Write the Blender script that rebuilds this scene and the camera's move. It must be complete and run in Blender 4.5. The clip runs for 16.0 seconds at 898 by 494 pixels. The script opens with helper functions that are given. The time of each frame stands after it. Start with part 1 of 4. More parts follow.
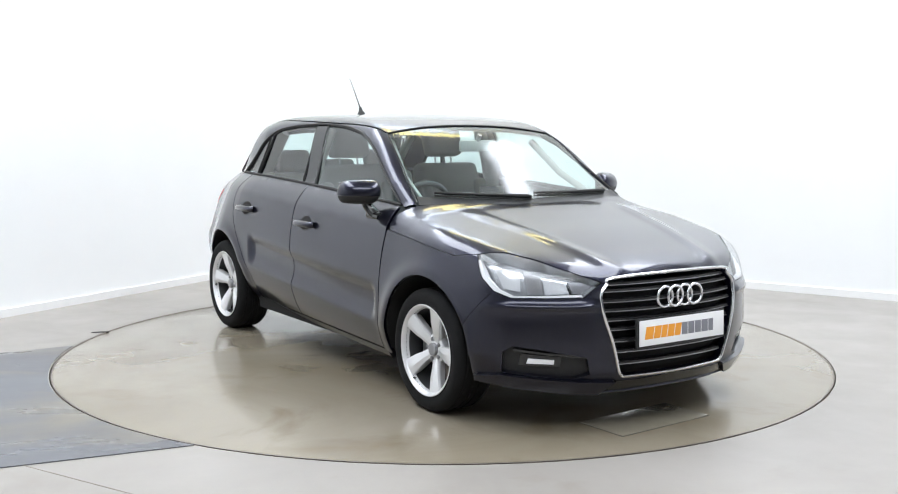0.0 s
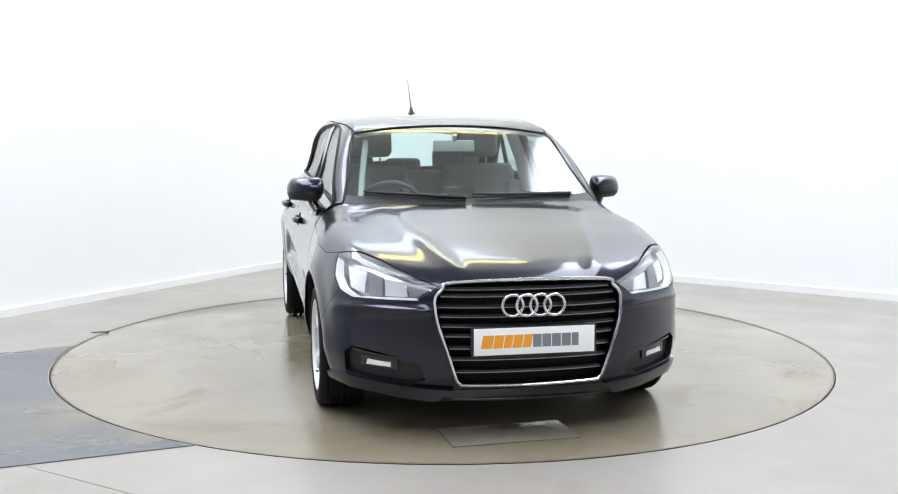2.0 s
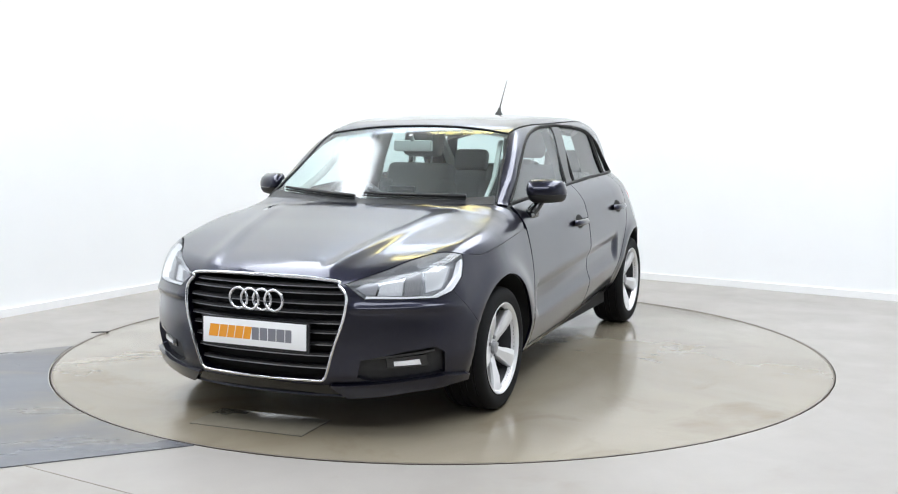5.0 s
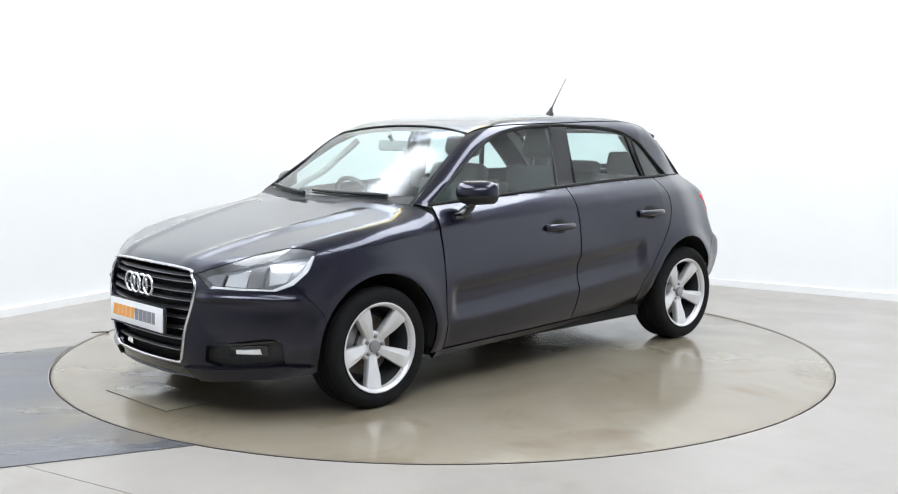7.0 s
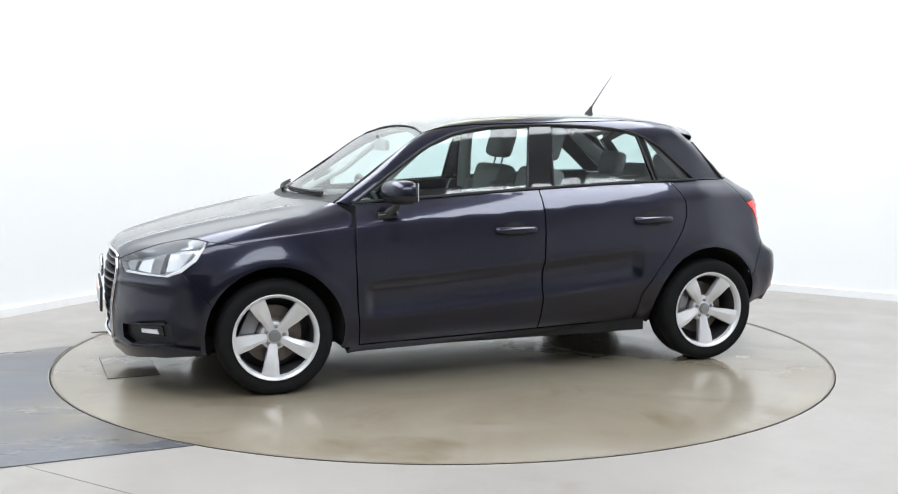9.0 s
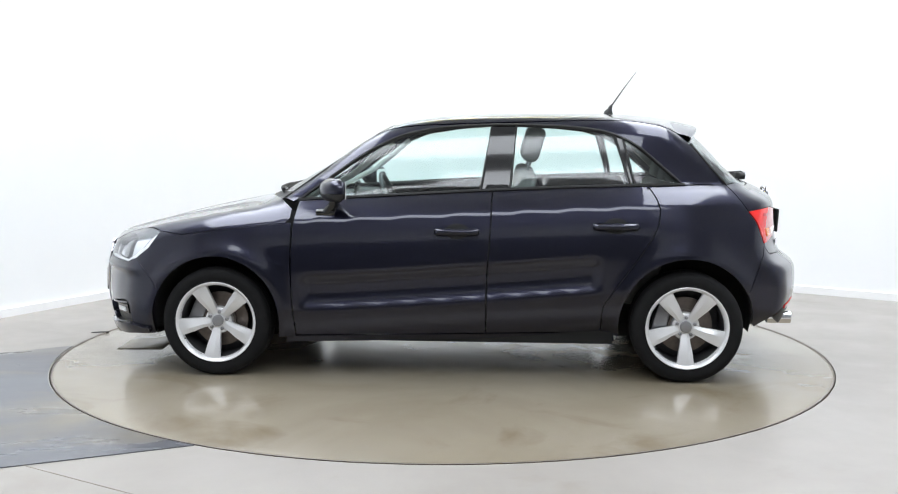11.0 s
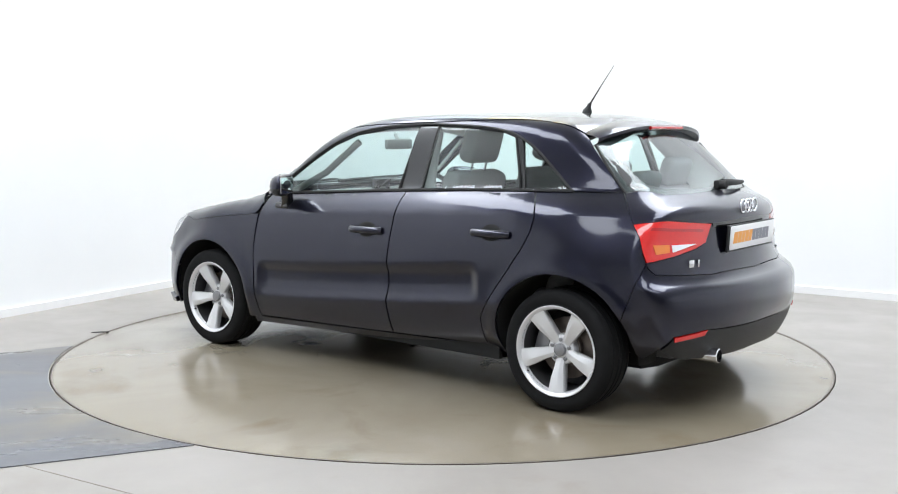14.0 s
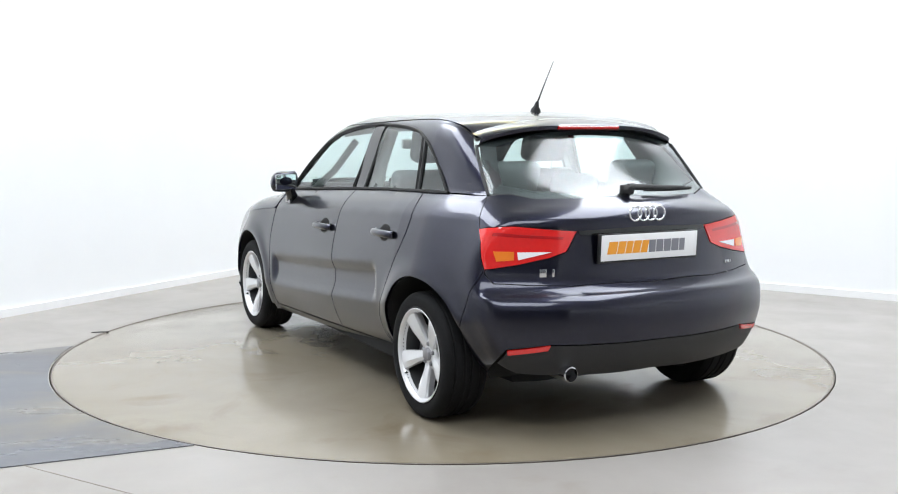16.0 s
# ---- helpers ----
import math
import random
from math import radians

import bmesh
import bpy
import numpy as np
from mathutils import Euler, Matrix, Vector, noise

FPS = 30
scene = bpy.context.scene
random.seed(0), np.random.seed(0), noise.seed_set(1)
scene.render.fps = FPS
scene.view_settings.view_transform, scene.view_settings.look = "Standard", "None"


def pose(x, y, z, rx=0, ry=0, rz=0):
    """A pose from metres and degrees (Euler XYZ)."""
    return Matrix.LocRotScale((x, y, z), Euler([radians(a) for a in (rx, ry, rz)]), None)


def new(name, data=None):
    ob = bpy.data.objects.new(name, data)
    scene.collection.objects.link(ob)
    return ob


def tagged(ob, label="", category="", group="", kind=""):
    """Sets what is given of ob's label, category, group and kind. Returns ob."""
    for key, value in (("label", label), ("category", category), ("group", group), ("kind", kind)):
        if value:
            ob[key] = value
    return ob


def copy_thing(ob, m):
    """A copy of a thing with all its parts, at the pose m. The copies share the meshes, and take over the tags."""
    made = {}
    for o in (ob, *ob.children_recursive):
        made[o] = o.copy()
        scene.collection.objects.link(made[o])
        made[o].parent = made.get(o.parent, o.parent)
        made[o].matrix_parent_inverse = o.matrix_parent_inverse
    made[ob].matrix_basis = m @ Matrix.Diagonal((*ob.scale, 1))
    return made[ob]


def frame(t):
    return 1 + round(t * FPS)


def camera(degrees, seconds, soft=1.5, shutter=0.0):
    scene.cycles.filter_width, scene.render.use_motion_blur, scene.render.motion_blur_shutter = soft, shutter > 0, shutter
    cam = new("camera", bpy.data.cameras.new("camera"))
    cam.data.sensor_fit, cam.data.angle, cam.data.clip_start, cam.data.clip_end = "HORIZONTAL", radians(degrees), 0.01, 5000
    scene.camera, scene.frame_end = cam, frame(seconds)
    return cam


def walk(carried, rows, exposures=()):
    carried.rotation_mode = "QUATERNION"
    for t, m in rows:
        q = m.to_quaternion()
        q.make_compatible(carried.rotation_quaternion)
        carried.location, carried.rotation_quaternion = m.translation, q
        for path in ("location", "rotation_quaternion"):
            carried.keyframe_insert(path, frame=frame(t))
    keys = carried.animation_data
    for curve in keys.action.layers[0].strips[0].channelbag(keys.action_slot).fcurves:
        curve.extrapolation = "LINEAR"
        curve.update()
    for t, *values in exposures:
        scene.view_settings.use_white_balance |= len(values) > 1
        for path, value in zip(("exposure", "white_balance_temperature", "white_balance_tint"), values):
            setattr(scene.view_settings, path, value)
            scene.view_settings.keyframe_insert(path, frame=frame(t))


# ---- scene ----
from mathutils import geometry

# ---- camera: on a tripod before the turntable, whose centre is the origin ----
cam = camera(46.415, 16.0, soft=1.1)
CAM_AT = pose(0, -6.209, 1.317, 90 - 6.523, -0.152, -0.282)
walk(cam, [(0.0, CAM_AT), (16.0, CAM_AT)], exposures=[(0.0, 0.06), (16.0, 0.06)])

# ---- light: closed white studio, lit by lamps at the ceiling ----
world = bpy.data.worlds.new("studio_world")
world.use_nodes = True
world.node_tree.nodes["Background"].inputs[0].default_value = (0.9, 0.95, 1.0, 1)
world.node_tree.nodes["Background"].inputs[1].default_value = 0.02
scene.world = world
CEIL = 4.8


def ceiling_lamp(x, y, sx, sy, power, colour, turn=0):
    la = bpy.data.lights.new("ceiling_lamp_light", "AREA")
    la.shape, la.size, la.size_y, la.energy, la.color = "RECTANGLE", sx, sy, power, colour
    ob = new("ceiling_lamp_light", la)
    ob.matrix_world = pose(x, y, CEIL - 0.12, 0, 0, turn)
    return ob


# two long cool soft boxes, a broad one at the back, one over the camera, and yellow strips across the back
COOL, YELLOW = (0.89, 0.94, 1.0), (1.0, 0.86, 0.30)
for lx, ly, sx, sy, power, colour in ((-2.6, -0.3, 1.8, 6.0, 285, COOL), (2.6, -0.3, 1.8, 6.0, 285, COOL), (0.0, 3.6, 4.2, 0.9, 62, (0.76, 0.85, 1.0)), (0.0, -5.6, 5.0, 2.2, 205, COOL),
                                      (0.2, 2.7, 1.9, 0.30, 19, YELLOW), (2.9, 2.9, 0.5, 0.35, 5, YELLOW)):
    ceiling_lamp(lx, ly, sx, sy, power, colour)


# ---- materials ----
def material(name, colour, rough=0.5, metal=0.0, coat=0.0, coat_rough=0.03, vary=0.0, scale=20.0, bump=0.0, bump_scale=200.0, spec=0.5, rough_vary=0.0, detail=6.0):
    m = bpy.data.materials.new(name)
    m.use_nodes = True
    nt = m.node_tree
    b = nt.nodes["Principled BSDF"]
    b.inputs["Base Color"].default_value = (*colour, 1)
    b.inputs["Roughness"].default_value = rough
    b.inputs["Metallic"].default_value = metal
    b.inputs["Specular IOR Level"].default_value = spec
    b.inputs["Coat Weight"].default_value = coat
    b.inputs["Coat Roughness"].default_value = coat_rough
    if vary or bump or rough_vary:
        co = nt.nodes.new("ShaderNodeTexCoord")
        no = nt.nodes.new("ShaderNodeTexNoise")
        no.inputs["Scale"].default_value, no.inputs["Detail"].default_value = scale, detail
        nt.links.new(co.outputs["Object"], no.inputs["Vector"])
        if vary:
            mix = nt.nodes.new("ShaderNodeMix")
            mix.data_type, mix.blend_type = "RGBA", "MIX"
            mix.inputs[6].default_value = (*[c * (1 - vary) for c in colour], 1)
            mix.inputs[7].default_value = (*[min(1, c * (1 + vary)) for c in colour], 1)
            nt.links.new(no.outputs["Fac"], mix.inputs[0])
            nt.links.new(mix.outputs[2], b.inputs["Base Color"])
        if rough_vary:
            mr = nt.nodes.new("ShaderNodeMapRange")
            mr.inputs["From Min"].default_value, mr.inputs["From Max"].default_value = 0.3, 0.7
            mr.inputs["To Min"].default_value, mr.inputs["To Max"].default_value = rough - rough_vary, rough + rough_vary
            nt.links.new(no.outputs["Fac"], mr.inputs["Value"])
            nt.links.new(mr.outputs["Result"], b.inputs["Roughness"])
        if bump:
            nb = nt.nodes.new("ShaderNodeTexNoise")
            nb.inputs["Scale"].default_value, nb.inputs["Detail"].default_value = bump_scale, 4
            nt.links.new(co.outputs["Object"], nb.inputs["Vector"])
            bn = nt.nodes.new("ShaderNodeBump")
            bn.inputs["Strength"].default_value, bn.inputs["Distance"].default_value = bump, 0.002
            nt.links.new(nb.outputs["Fac"], bn.inputs["Height"])
            nt.links.new(bn.outputs["Normal"], b.inputs["Normal"])
    return m


def glass_material(name, tint, rough=0.0, face_gloss=0.04):
    """Thin glass: lets light straight through, tinted, with a mirror gloss that grows at flat angles."""
    m = bpy.data.materials.new(name)
    m.use_nodes = True
    nt = m.node_tree
    nt.nodes.clear()
    out = nt.nodes.new("ShaderNodeOutputMaterial")
    mix = nt.nodes.new("ShaderNodeMixShader")
    tr = nt.nodes.new("ShaderNodeBsdfTransparent")
    tr.inputs[0].default_value = (*tint, 1)
    gl = nt.nodes.new("ShaderNodeBsdfGlossy")
    gl.inputs["Roughness"].default_value = rough
    fr = nt.nodes.new("ShaderNodeLayerWeight")
    fr.inputs["Blend"].default_value = 0.5
    steep = nt.nodes.new("ShaderNodeMath")
    steep.operation, steep.inputs[1].default_value = "POWER", 3.5
    gloss = nt.nodes.new("ShaderNodeMapRange")
    gloss.inputs["To Min"].default_value, gloss.inputs["To Max"].default_value = face_gloss, 0.95
    nt.links.new(fr.outputs["Facing"], steep.inputs[0])
    nt.links.new(steep.outputs[0], gloss.inputs["Value"])
    nt.links.new(gloss.outputs["Result"], mix.inputs[0])
    nt.links.new(tr.outputs[0], mix.inputs[1])
    nt.links.new(gl.outputs[0], mix.inputs[2])
    nt.links.new(mix.outputs[0], out.inputs[0])
    return m


def glow_material(name, colour, strength):
    m = bpy.data.materials.new(name)
    m.use_nodes = True
    b = m.node_tree.nodes["Principled BSDF"]
    b.inputs["Base Color"].default_value = (*colour, 1)
    b.inputs["Emission Color"].default_value = (*colour, 1)
    b.inputs["Emission Strength"].default_value = strength
    return m


def paint_material():
    """Black-blue metallic paint with fine flakes under clear lacquer."""
    m = material("dark_metallic_paint", (0.012, 0.0125, 0.019), 0.30, 0.9, 1.0, 0.085)
    nt = m.node_tree
    b = nt.nodes["Principled BSDF"]
    b.inputs["Coat IOR"].default_value = 1.5
    co = nt.nodes.new("ShaderNodeTexCoord")
    vo = nt.nodes.new("ShaderNodeTexVoronoi")
    vo.inputs["Scale"].default_value = 900
    ramp = nt.nodes.new("ShaderNodeMix")
    ramp.data_type = "RGBA"
    ramp.inputs[6].default_value, ramp.inputs[7].default_value = (0.0056, 0.0059, 0.0140, 1), (0.0145, 0.0153, 0.0360, 1)
    nt.links.new(co.outputs["Object"], vo.inputs["Vector"])
    nt.links.new(vo.outputs["Color"], ramp.inputs[0])
    nt.links.new(ramp.outputs[2], b.inputs["Base Color"])
    return m


def concrete(name, light, dark, stain, rough, scale=1.0, coat=0.0, turn=0.0, stretch=1.0, stain_from=0.60):
    """Power-floated sealed concrete: clouds, scuffs and fine grain."""
    m = material(name, light, rough)
    nt = m.node_tree
    b = nt.nodes["Principled BSDF"]
    tc = nt.nodes.new("ShaderNodeTexCoord")
    co = nt.nodes.new("ShaderNodeMapping")
    co.inputs["Rotation"].default_value = (0, 0, radians(-turn))
    co.inputs["Scale"].default_value = (1 / stretch, 1, 1)
    nt.links.new(tc.outputs["Object"], co.inputs["Vector"])

    def noise_node(s, detail, distort=0.0, rough_n=0.55):
        n = nt.nodes.new("ShaderNodeTexNoise")
        n.inputs["Scale"].default_value, n.inputs["Detail"].default_value = s * scale, detail
        n.inputs["Roughness"].default_value, n.inputs["Distortion"].default_value = rough_n, distort
        nt.links.new(co.outputs["Vector"], n.inputs["Vector"])
        return n

    def remap(n, a, c, lo=0.0, hi=1.0):
        r = nt.nodes.new("ShaderNodeMapRange")
        r.inputs["From Min"].default_value, r.inputs["From Max"].default_value = a, c
        r.inputs["To Min"].default_value, r.inputs["To Max"].default_value = lo, hi
        nt.links.new(n.outputs["Fac"], r.inputs["Value"])
        return r

    def mixed(fac, a, c):
        x = nt.nodes.new("ShaderNodeMix")
        x.data_type = "RGBA"
        nt.links.new(fac.outputs["Result"], x.inputs[0])
        for sock, v in ((x.inputs[6], a), (x.inputs[7], c)):
            if isinstance(v, tuple):
                sock.default_value = (*v, 1)
            else:
                nt.links.new(v.outputs[2], sock)
        return x

    clouds = mixed(remap(noise_node(0.9, 5, 0.6), 0.35, 0.68), light, dark)
    stains = mixed(remap(noise_node(1.7, 6, 0.7), stain_from, stain_from + 0.16, 0.0, 0.75), clouds, stain)
    grain = mixed(remap(noise_node(120, 3), 0.3, 0.8, 0.0, 0.22), stains, dark)
    nt.links.new(grain.outputs[2], b.inputs["Base Color"])
    rr = remap(noise_node(2.6, 4, 0.3), 0.3, 0.7, rough - 0.05, rough + 0.08)
    nt.links.new(rr.outputs["Result"], b.inputs["Roughness"])
    b.inputs["Coat Weight"].default_value, b.inputs["Coat Roughness"].default_value = coat, 0.12
    bn = nt.nodes.new("ShaderNodeBump")
    bn.inputs["Strength"].default_value, bn.inputs["Distance"].default_value = 0.06, 0.002
    nt.links.new(noise_node(55, 4).outputs["Fac"], bn.inputs["Height"])
    nt.links.new(bn.outputs["Normal"], b.inputs["Normal"])
    return m


PAINT = paint_material()
BLACK_GLOSS = material("black_gloss_trim", (0.006, 0.006, 0.007), 0.12, coat=0.5)
BLACK_PLASTIC = material("black_grained_plastic", (0.014, 0.014, 0.015), 0.5, vary=0.2, scale=60, bump=0.25, bump_scale=700)
RUBBER = material("black_seal_rubber", (0.010, 0.010, 0.010), 0.6, vary=0.2, scale=40)
TYRE = material("black_tyre_rubber", (0.009, 0.009, 0.0095), 0.78, spec=0.18, vary=0.3, scale=25, bump=0.2, bump_scale=300)
CHROME = material("bright_chrome", (0.80, 0.80, 0.82), 0.10, 1.0)
SATIN = material("satin_silver_trim", (0.36, 0.36, 0.38), 0.35, 1.0)
ALLOY = material("silver_painted_alloy", (0.74, 0.74, 0.75), 0.36, 0.35, coat=0.6, coat_rough=0.08, vary=0.05, scale=15)
DISC_STEEL = material("rusty_brake_steel", (0.20, 0.17, 0.15), 0.45, 0.8, vary=0.35, scale=30)
DARK_BARREL = material("dark_wheel_inside", (0.05, 0.05, 0.052), 0.5, 0.3, vary=0.3, scale=20)
GREY_CAP = material("grey_hub_cap", (0.30, 0.30, 0.31), 0.35, 0.6)
GLASS = glass_material("pale_green_car_glass", (0.84, 0.955, 0.94), rough=0.12, face_gloss=0.08)
LENS = glass_material("clear_lamp_lens", (0.95, 0.96, 0.97), face_gloss=0.05)
REFLECTOR = material("lamp_reflector", (0.92, 0.93, 0.95), 0.16, 0.6)
LAMP_GREY = material("lamp_bezel_silver", (0.55, 0.56, 0.58), 0.25, 0.7)
RED_LENS = material("red_lamp_lens", (0.72, 0.016, 0.014), 0.14, coat=1.0, vary=0.1, scale=60)
RED_DEEP = material("deep_red_lens", (0.45, 0.008, 0.010), 0.12, coat=1.0)
AMBER = material("amber_lamp_lens", (0.85, 0.22, 0.02), 0.12, coat=1.0)
CLEAR_WHITE = material("milky_clear_lens", (0.93, 0.93, 0.94), 0.35, coat=0.6)
CLOTH = material("charcoal_seat_cloth", (0.20, 0.20, 0.20), 0.9, vary=0.25, scale=90, bump=0.3, bump_scale=900)
DASH = material("charcoal_dashboard_plastic", (0.085, 0.085, 0.088), 0.6, vary=0.15, scale=50, bump=0.2, bump_scale=800)
LINING = material("pale_grey_roof_lining", (0.50, 0.49, 0.465), 0.95, vary=0.06, scale=80)
PILLAR_GREY = material("grey_pillar_trim", (0.42, 0.42, 0.40), 0.8, vary=0.06, scale=60)
SLAT = material("black_grille_plastic", (0.008, 0.008, 0.009), 0.45)
BACK_PANEL_GREY = material("dark_grey_back_panel", (0.10, 0.105, 0.115), 0.5, vary=0.1, scale=3)
UNDER = material("black_underbody", (0.006, 0.006, 0.006), 0.85, vary=0.3, scale=12)
PLATE_WHITE = material("white_plate_acrylic", (0.92, 0.92, 0.92), 0.35, coat=0.2)
PLATE_ORANGE = material("orange_plate_print", (0.90, 0.36, 0.03), 0.3)
PLATE_GREY = material("grey_plate_print", (0.22, 0.22, 0.25), 0.3)
MIRROR = material("mirror_glass", (0.85, 0.87, 0.88), 0.02, 1.0)
WALL = material("white_wall_paint", (0.86, 0.87, 0.88), 0.75, vary=0.015, scale=3, bump=0.05, bump_scale=150)
SKIRT = material("white_skirting_paint", (0.84, 0.84, 0.84), 0.4, vary=0.02, scale=5)
CEILING = material("white_ceiling_paint", (0.80, 0.81, 0.82), 0.9, vary=0.02, scale=4)
FLOOR = concrete("sealed_concrete_floor", (0.333, 0.311, 0.287), (0.282, 0.260, 0.236), (0.240, 0.210, 0.166), 0.36)
TABLE = concrete("worn_turntable_screed", (0.272, 0.240, 0.188), (0.205, 0.174, 0.124), (0.170, 0.134, 0.084), 0.19, coat=0.3, stain_from=0.55)
CHANNEL = concrete("dark_grey_floor_panel", (0.13, 0.135, 0.15), (0.10, 0.10, 0.11), (0.22, 0.19, 0.135), 0.30, scale=1.3, turn=26, stretch=3.0, stain_from=0.54)
HATCH = material("worn_hatch_steel", (0.225, 0.20, 0.155), 0.19, 0.0, vary=0.2, scale=8, rough_vary=0.08)
JOINT = material("stained_floor_joint", (0.25, 0.225, 0.19), 0.6, vary=0.3, scale=6)
PIT = material("dark_gap", (0.02, 0.02, 0.018), 0.8, vary=0.3, scale=6)
# ---- shape of the car body: x ahead, y to its left, z up, origin on the floor midway between the axles ----
def spline(*knots):
    """A smooth curve through (a, b) knots, as a function of arrays."""
    k = sorted(knots)
    a, b = np.array([p[0] for p in k], float), np.array([p[1] for p in k], float)
    d = np.diff(b) / np.diff(a)
    m = np.empty(len(a))
    m[0], m[-1] = d[0], d[-1]
    h = np.diff(a)
    w1, w2 = 2 * h[1:] + h[:-1], h[1:] + 2 * h[:-1]
    prod = d[:-1] * d[1:]
    with np.errstate(divide="ignore", invalid="ignore"):
        m[1:-1] = np.where(prod > 0, (w1 + w2) / (w1 / d[:-1] + w2 / d[1:]), 0)

    q = np.linspace(a[0], a[-1], 1601)
    i = np.clip(np.searchsorted(a, q, side="right") - 1, 0, len(a) - 2)
    s = (q - a[i]) / h[i]
    table = ((1 + 2 * s) * (1 - s) ** 2 * b[i] + s * (1 - s) ** 2 * h[i] * m[i] + s * s * (3 - 2 * s) * b[i + 1] + s * s * (s - 1) * h[i] * m[i + 1])
    return lambda v: np.interp(v, q, table)


def smax(a, b, k):
    h = np.maximum(k - np.abs(a - b), 0) / k
    return np.maximum(a, b) + h * h * k / 4


roofline = spline((2.09, 0.58), (2.03, 0.652), (1.98, 0.690), (1.88, 0.735), (1.72, 0.780), (1.5, 0.832), (1.3, 0.873), (1.12, 0.916), (1.04, 0.938),
                  (0.99, 0.963), (0.7, 1.128), (0.42, 1.298), (0.3, 1.342), (0.18, 1.366), (0.0, 1.385), (-0.25, 1.395), (-0.5, 1.398), (-0.8, 1.398),
                  (-1.1, 1.379), (-1.26, 1.352), (-1.33, 1.30), (-1.60, 1.04), (-1.70, 0.997), (-1.78, 0.955), (-1.9, 0.85))
crown = spline((2.0, 0.075), (1.7, 0.035), (1.5, 0.026), (1.3, 0.028), (1.05, 0.050), (0.9, 0.085), (0.4, 0.045), (0.2, 0.030), (-0.5, 0.036), (-1.1, 0.075), (-1.3, 0.19), (-1.45, 0.15), (-1.6, 0.105),
               (-1.75, 0.10), (-1.9, 0.2))
girth = spline((2.05, 0.70), (1.9, 0.745), (1.7, 0.795), (1.5, 0.838), (1.25, 0.868), (0.9, 0.855), (0.4, 0.848), (-0.2, 0.85), (-0.8, 0.855), (-1.2, 0.862), (-1.5, 0.805),
               (-1.75, 0.755), (-1.95, 0.68))
low_line = spline((1.5, 0.34), (0.8, 0.355), (-0.2, 0.42), (-0.8, 0.47), (-1.3, 0.50))
shoulder = spline((1.9, 0.70), (1.55, 0.755), (0.8, 0.825), (-0.1, 0.872), (-1.05, 0.918), (-1.5, 0.932), (-1.8, 0.93))
belt = spline((1.4, 0.90), (0.8, 0.93), (0.53, 0.944), (-0.14, 0.982), (-0.93, 1.014), (-1.2, 1.018), (-1.5, 1.022))
nose = spline((0.10, 1.93), (0.17, 1.975), (0.24, 2.01), (0.32, 2.028), (0.42, 2.036), (0.52, 2.034), (0.6, 2.021), (0.68, 1.995), (0.8, 1.93), (1.2, 1.7))
tail = spline((0.12, -1.74), (0.2, -1.80), (0.28, -1.862), (0.38, -1.905), (0.48, -1.922), (0.565, -1.918), (0.60, -1.90), (0.64, -1.84), (0.68, -1.818), (0.75, -1.805),
              (0.86, -1.795), (0.93, -1.792), (1.0, -1.745), (1.3, -1.5))
# how far the flank lies inside its widest line, by height between its lines
under = spline((-0.25, 0.13), (-0.16, 0.058), (-0.08, 0.023), (0.0, 0.0))
flank = spline((0.0, 0.0), (0.36, 0.0), (0.45, 0.001), (0.6, 0.008), (0.8, 0.025), (1.0, 0.050))
shelf = spline((0.0, 0.050), (0.15, 0.060), (0.5, 0.087), (1.0, 0.143))
glasshouse = spline((0.0, 0.147), (0.1, 0.180), (0.2, 0.207), (0.3, 0.240), (0.38, 0.284), (0.5, 0.38))


hollow = spline((-0.02, 0.0), (-0.008, 0.0006), (0.005, 0.003), (0.02, 0.0085), (0.045, 0.018), (0.09, 0.026), (0.135, 0.0245), (0.165, 0.012), (0.185, 0.0035), (0.20, 0.0006), (0.215, 0.0), (0.6, 0.0))


def ease(s):
    return s * s * (3 - 2 * s)


def side(x, z):
    """The half width, with its creases softened."""
    zl, zs, zb, wide = low_line(x), shoulder(x), belt(x), girth(x)
    ends = np.clip((np.abs(x - 0.1) - 1.1) / 0.6, 0, 1) * 0.03
    door = ease(np.clip((0.80 - x) / 0.07, 0, 1)) * ease(np.clip((x + 0.81) / 0.08, 0, 1))
    out = wide + 0.02 * np.clip(x / 0.6, 0, 1) * np.clip((z - zb) / 0.1, 0, 1) - ends * np.clip((z - 0.62) / 0.3, 0, 1.5) - door * hollow(z - zl)
    out = out - 0.036 * ease(np.clip((-0.85 - x) / 0.65, 0, 1)) * ease(np.clip((z - 0.58) / 0.45, 0, 1))
    for ax in (1.2345, -1.2345):
        r = np.sqrt((x - ax) ** 2 + (z - 0.30) ** 2)
        out = out + 0.012 * np.exp(-((r - 0.36) / 0.05) ** 2)
    for dz in (-0.012, 0.0, 0.012):
        q = z + dz
        inset = np.where(q < zl, under(q - zl), np.where(q < zs, flank((q - zl) / (zs - zl)), np.where(q < zb, shelf((q - zs) / (zb - zs)), glasshouse(q - zb))))
        out = out - inset / 3
    return out


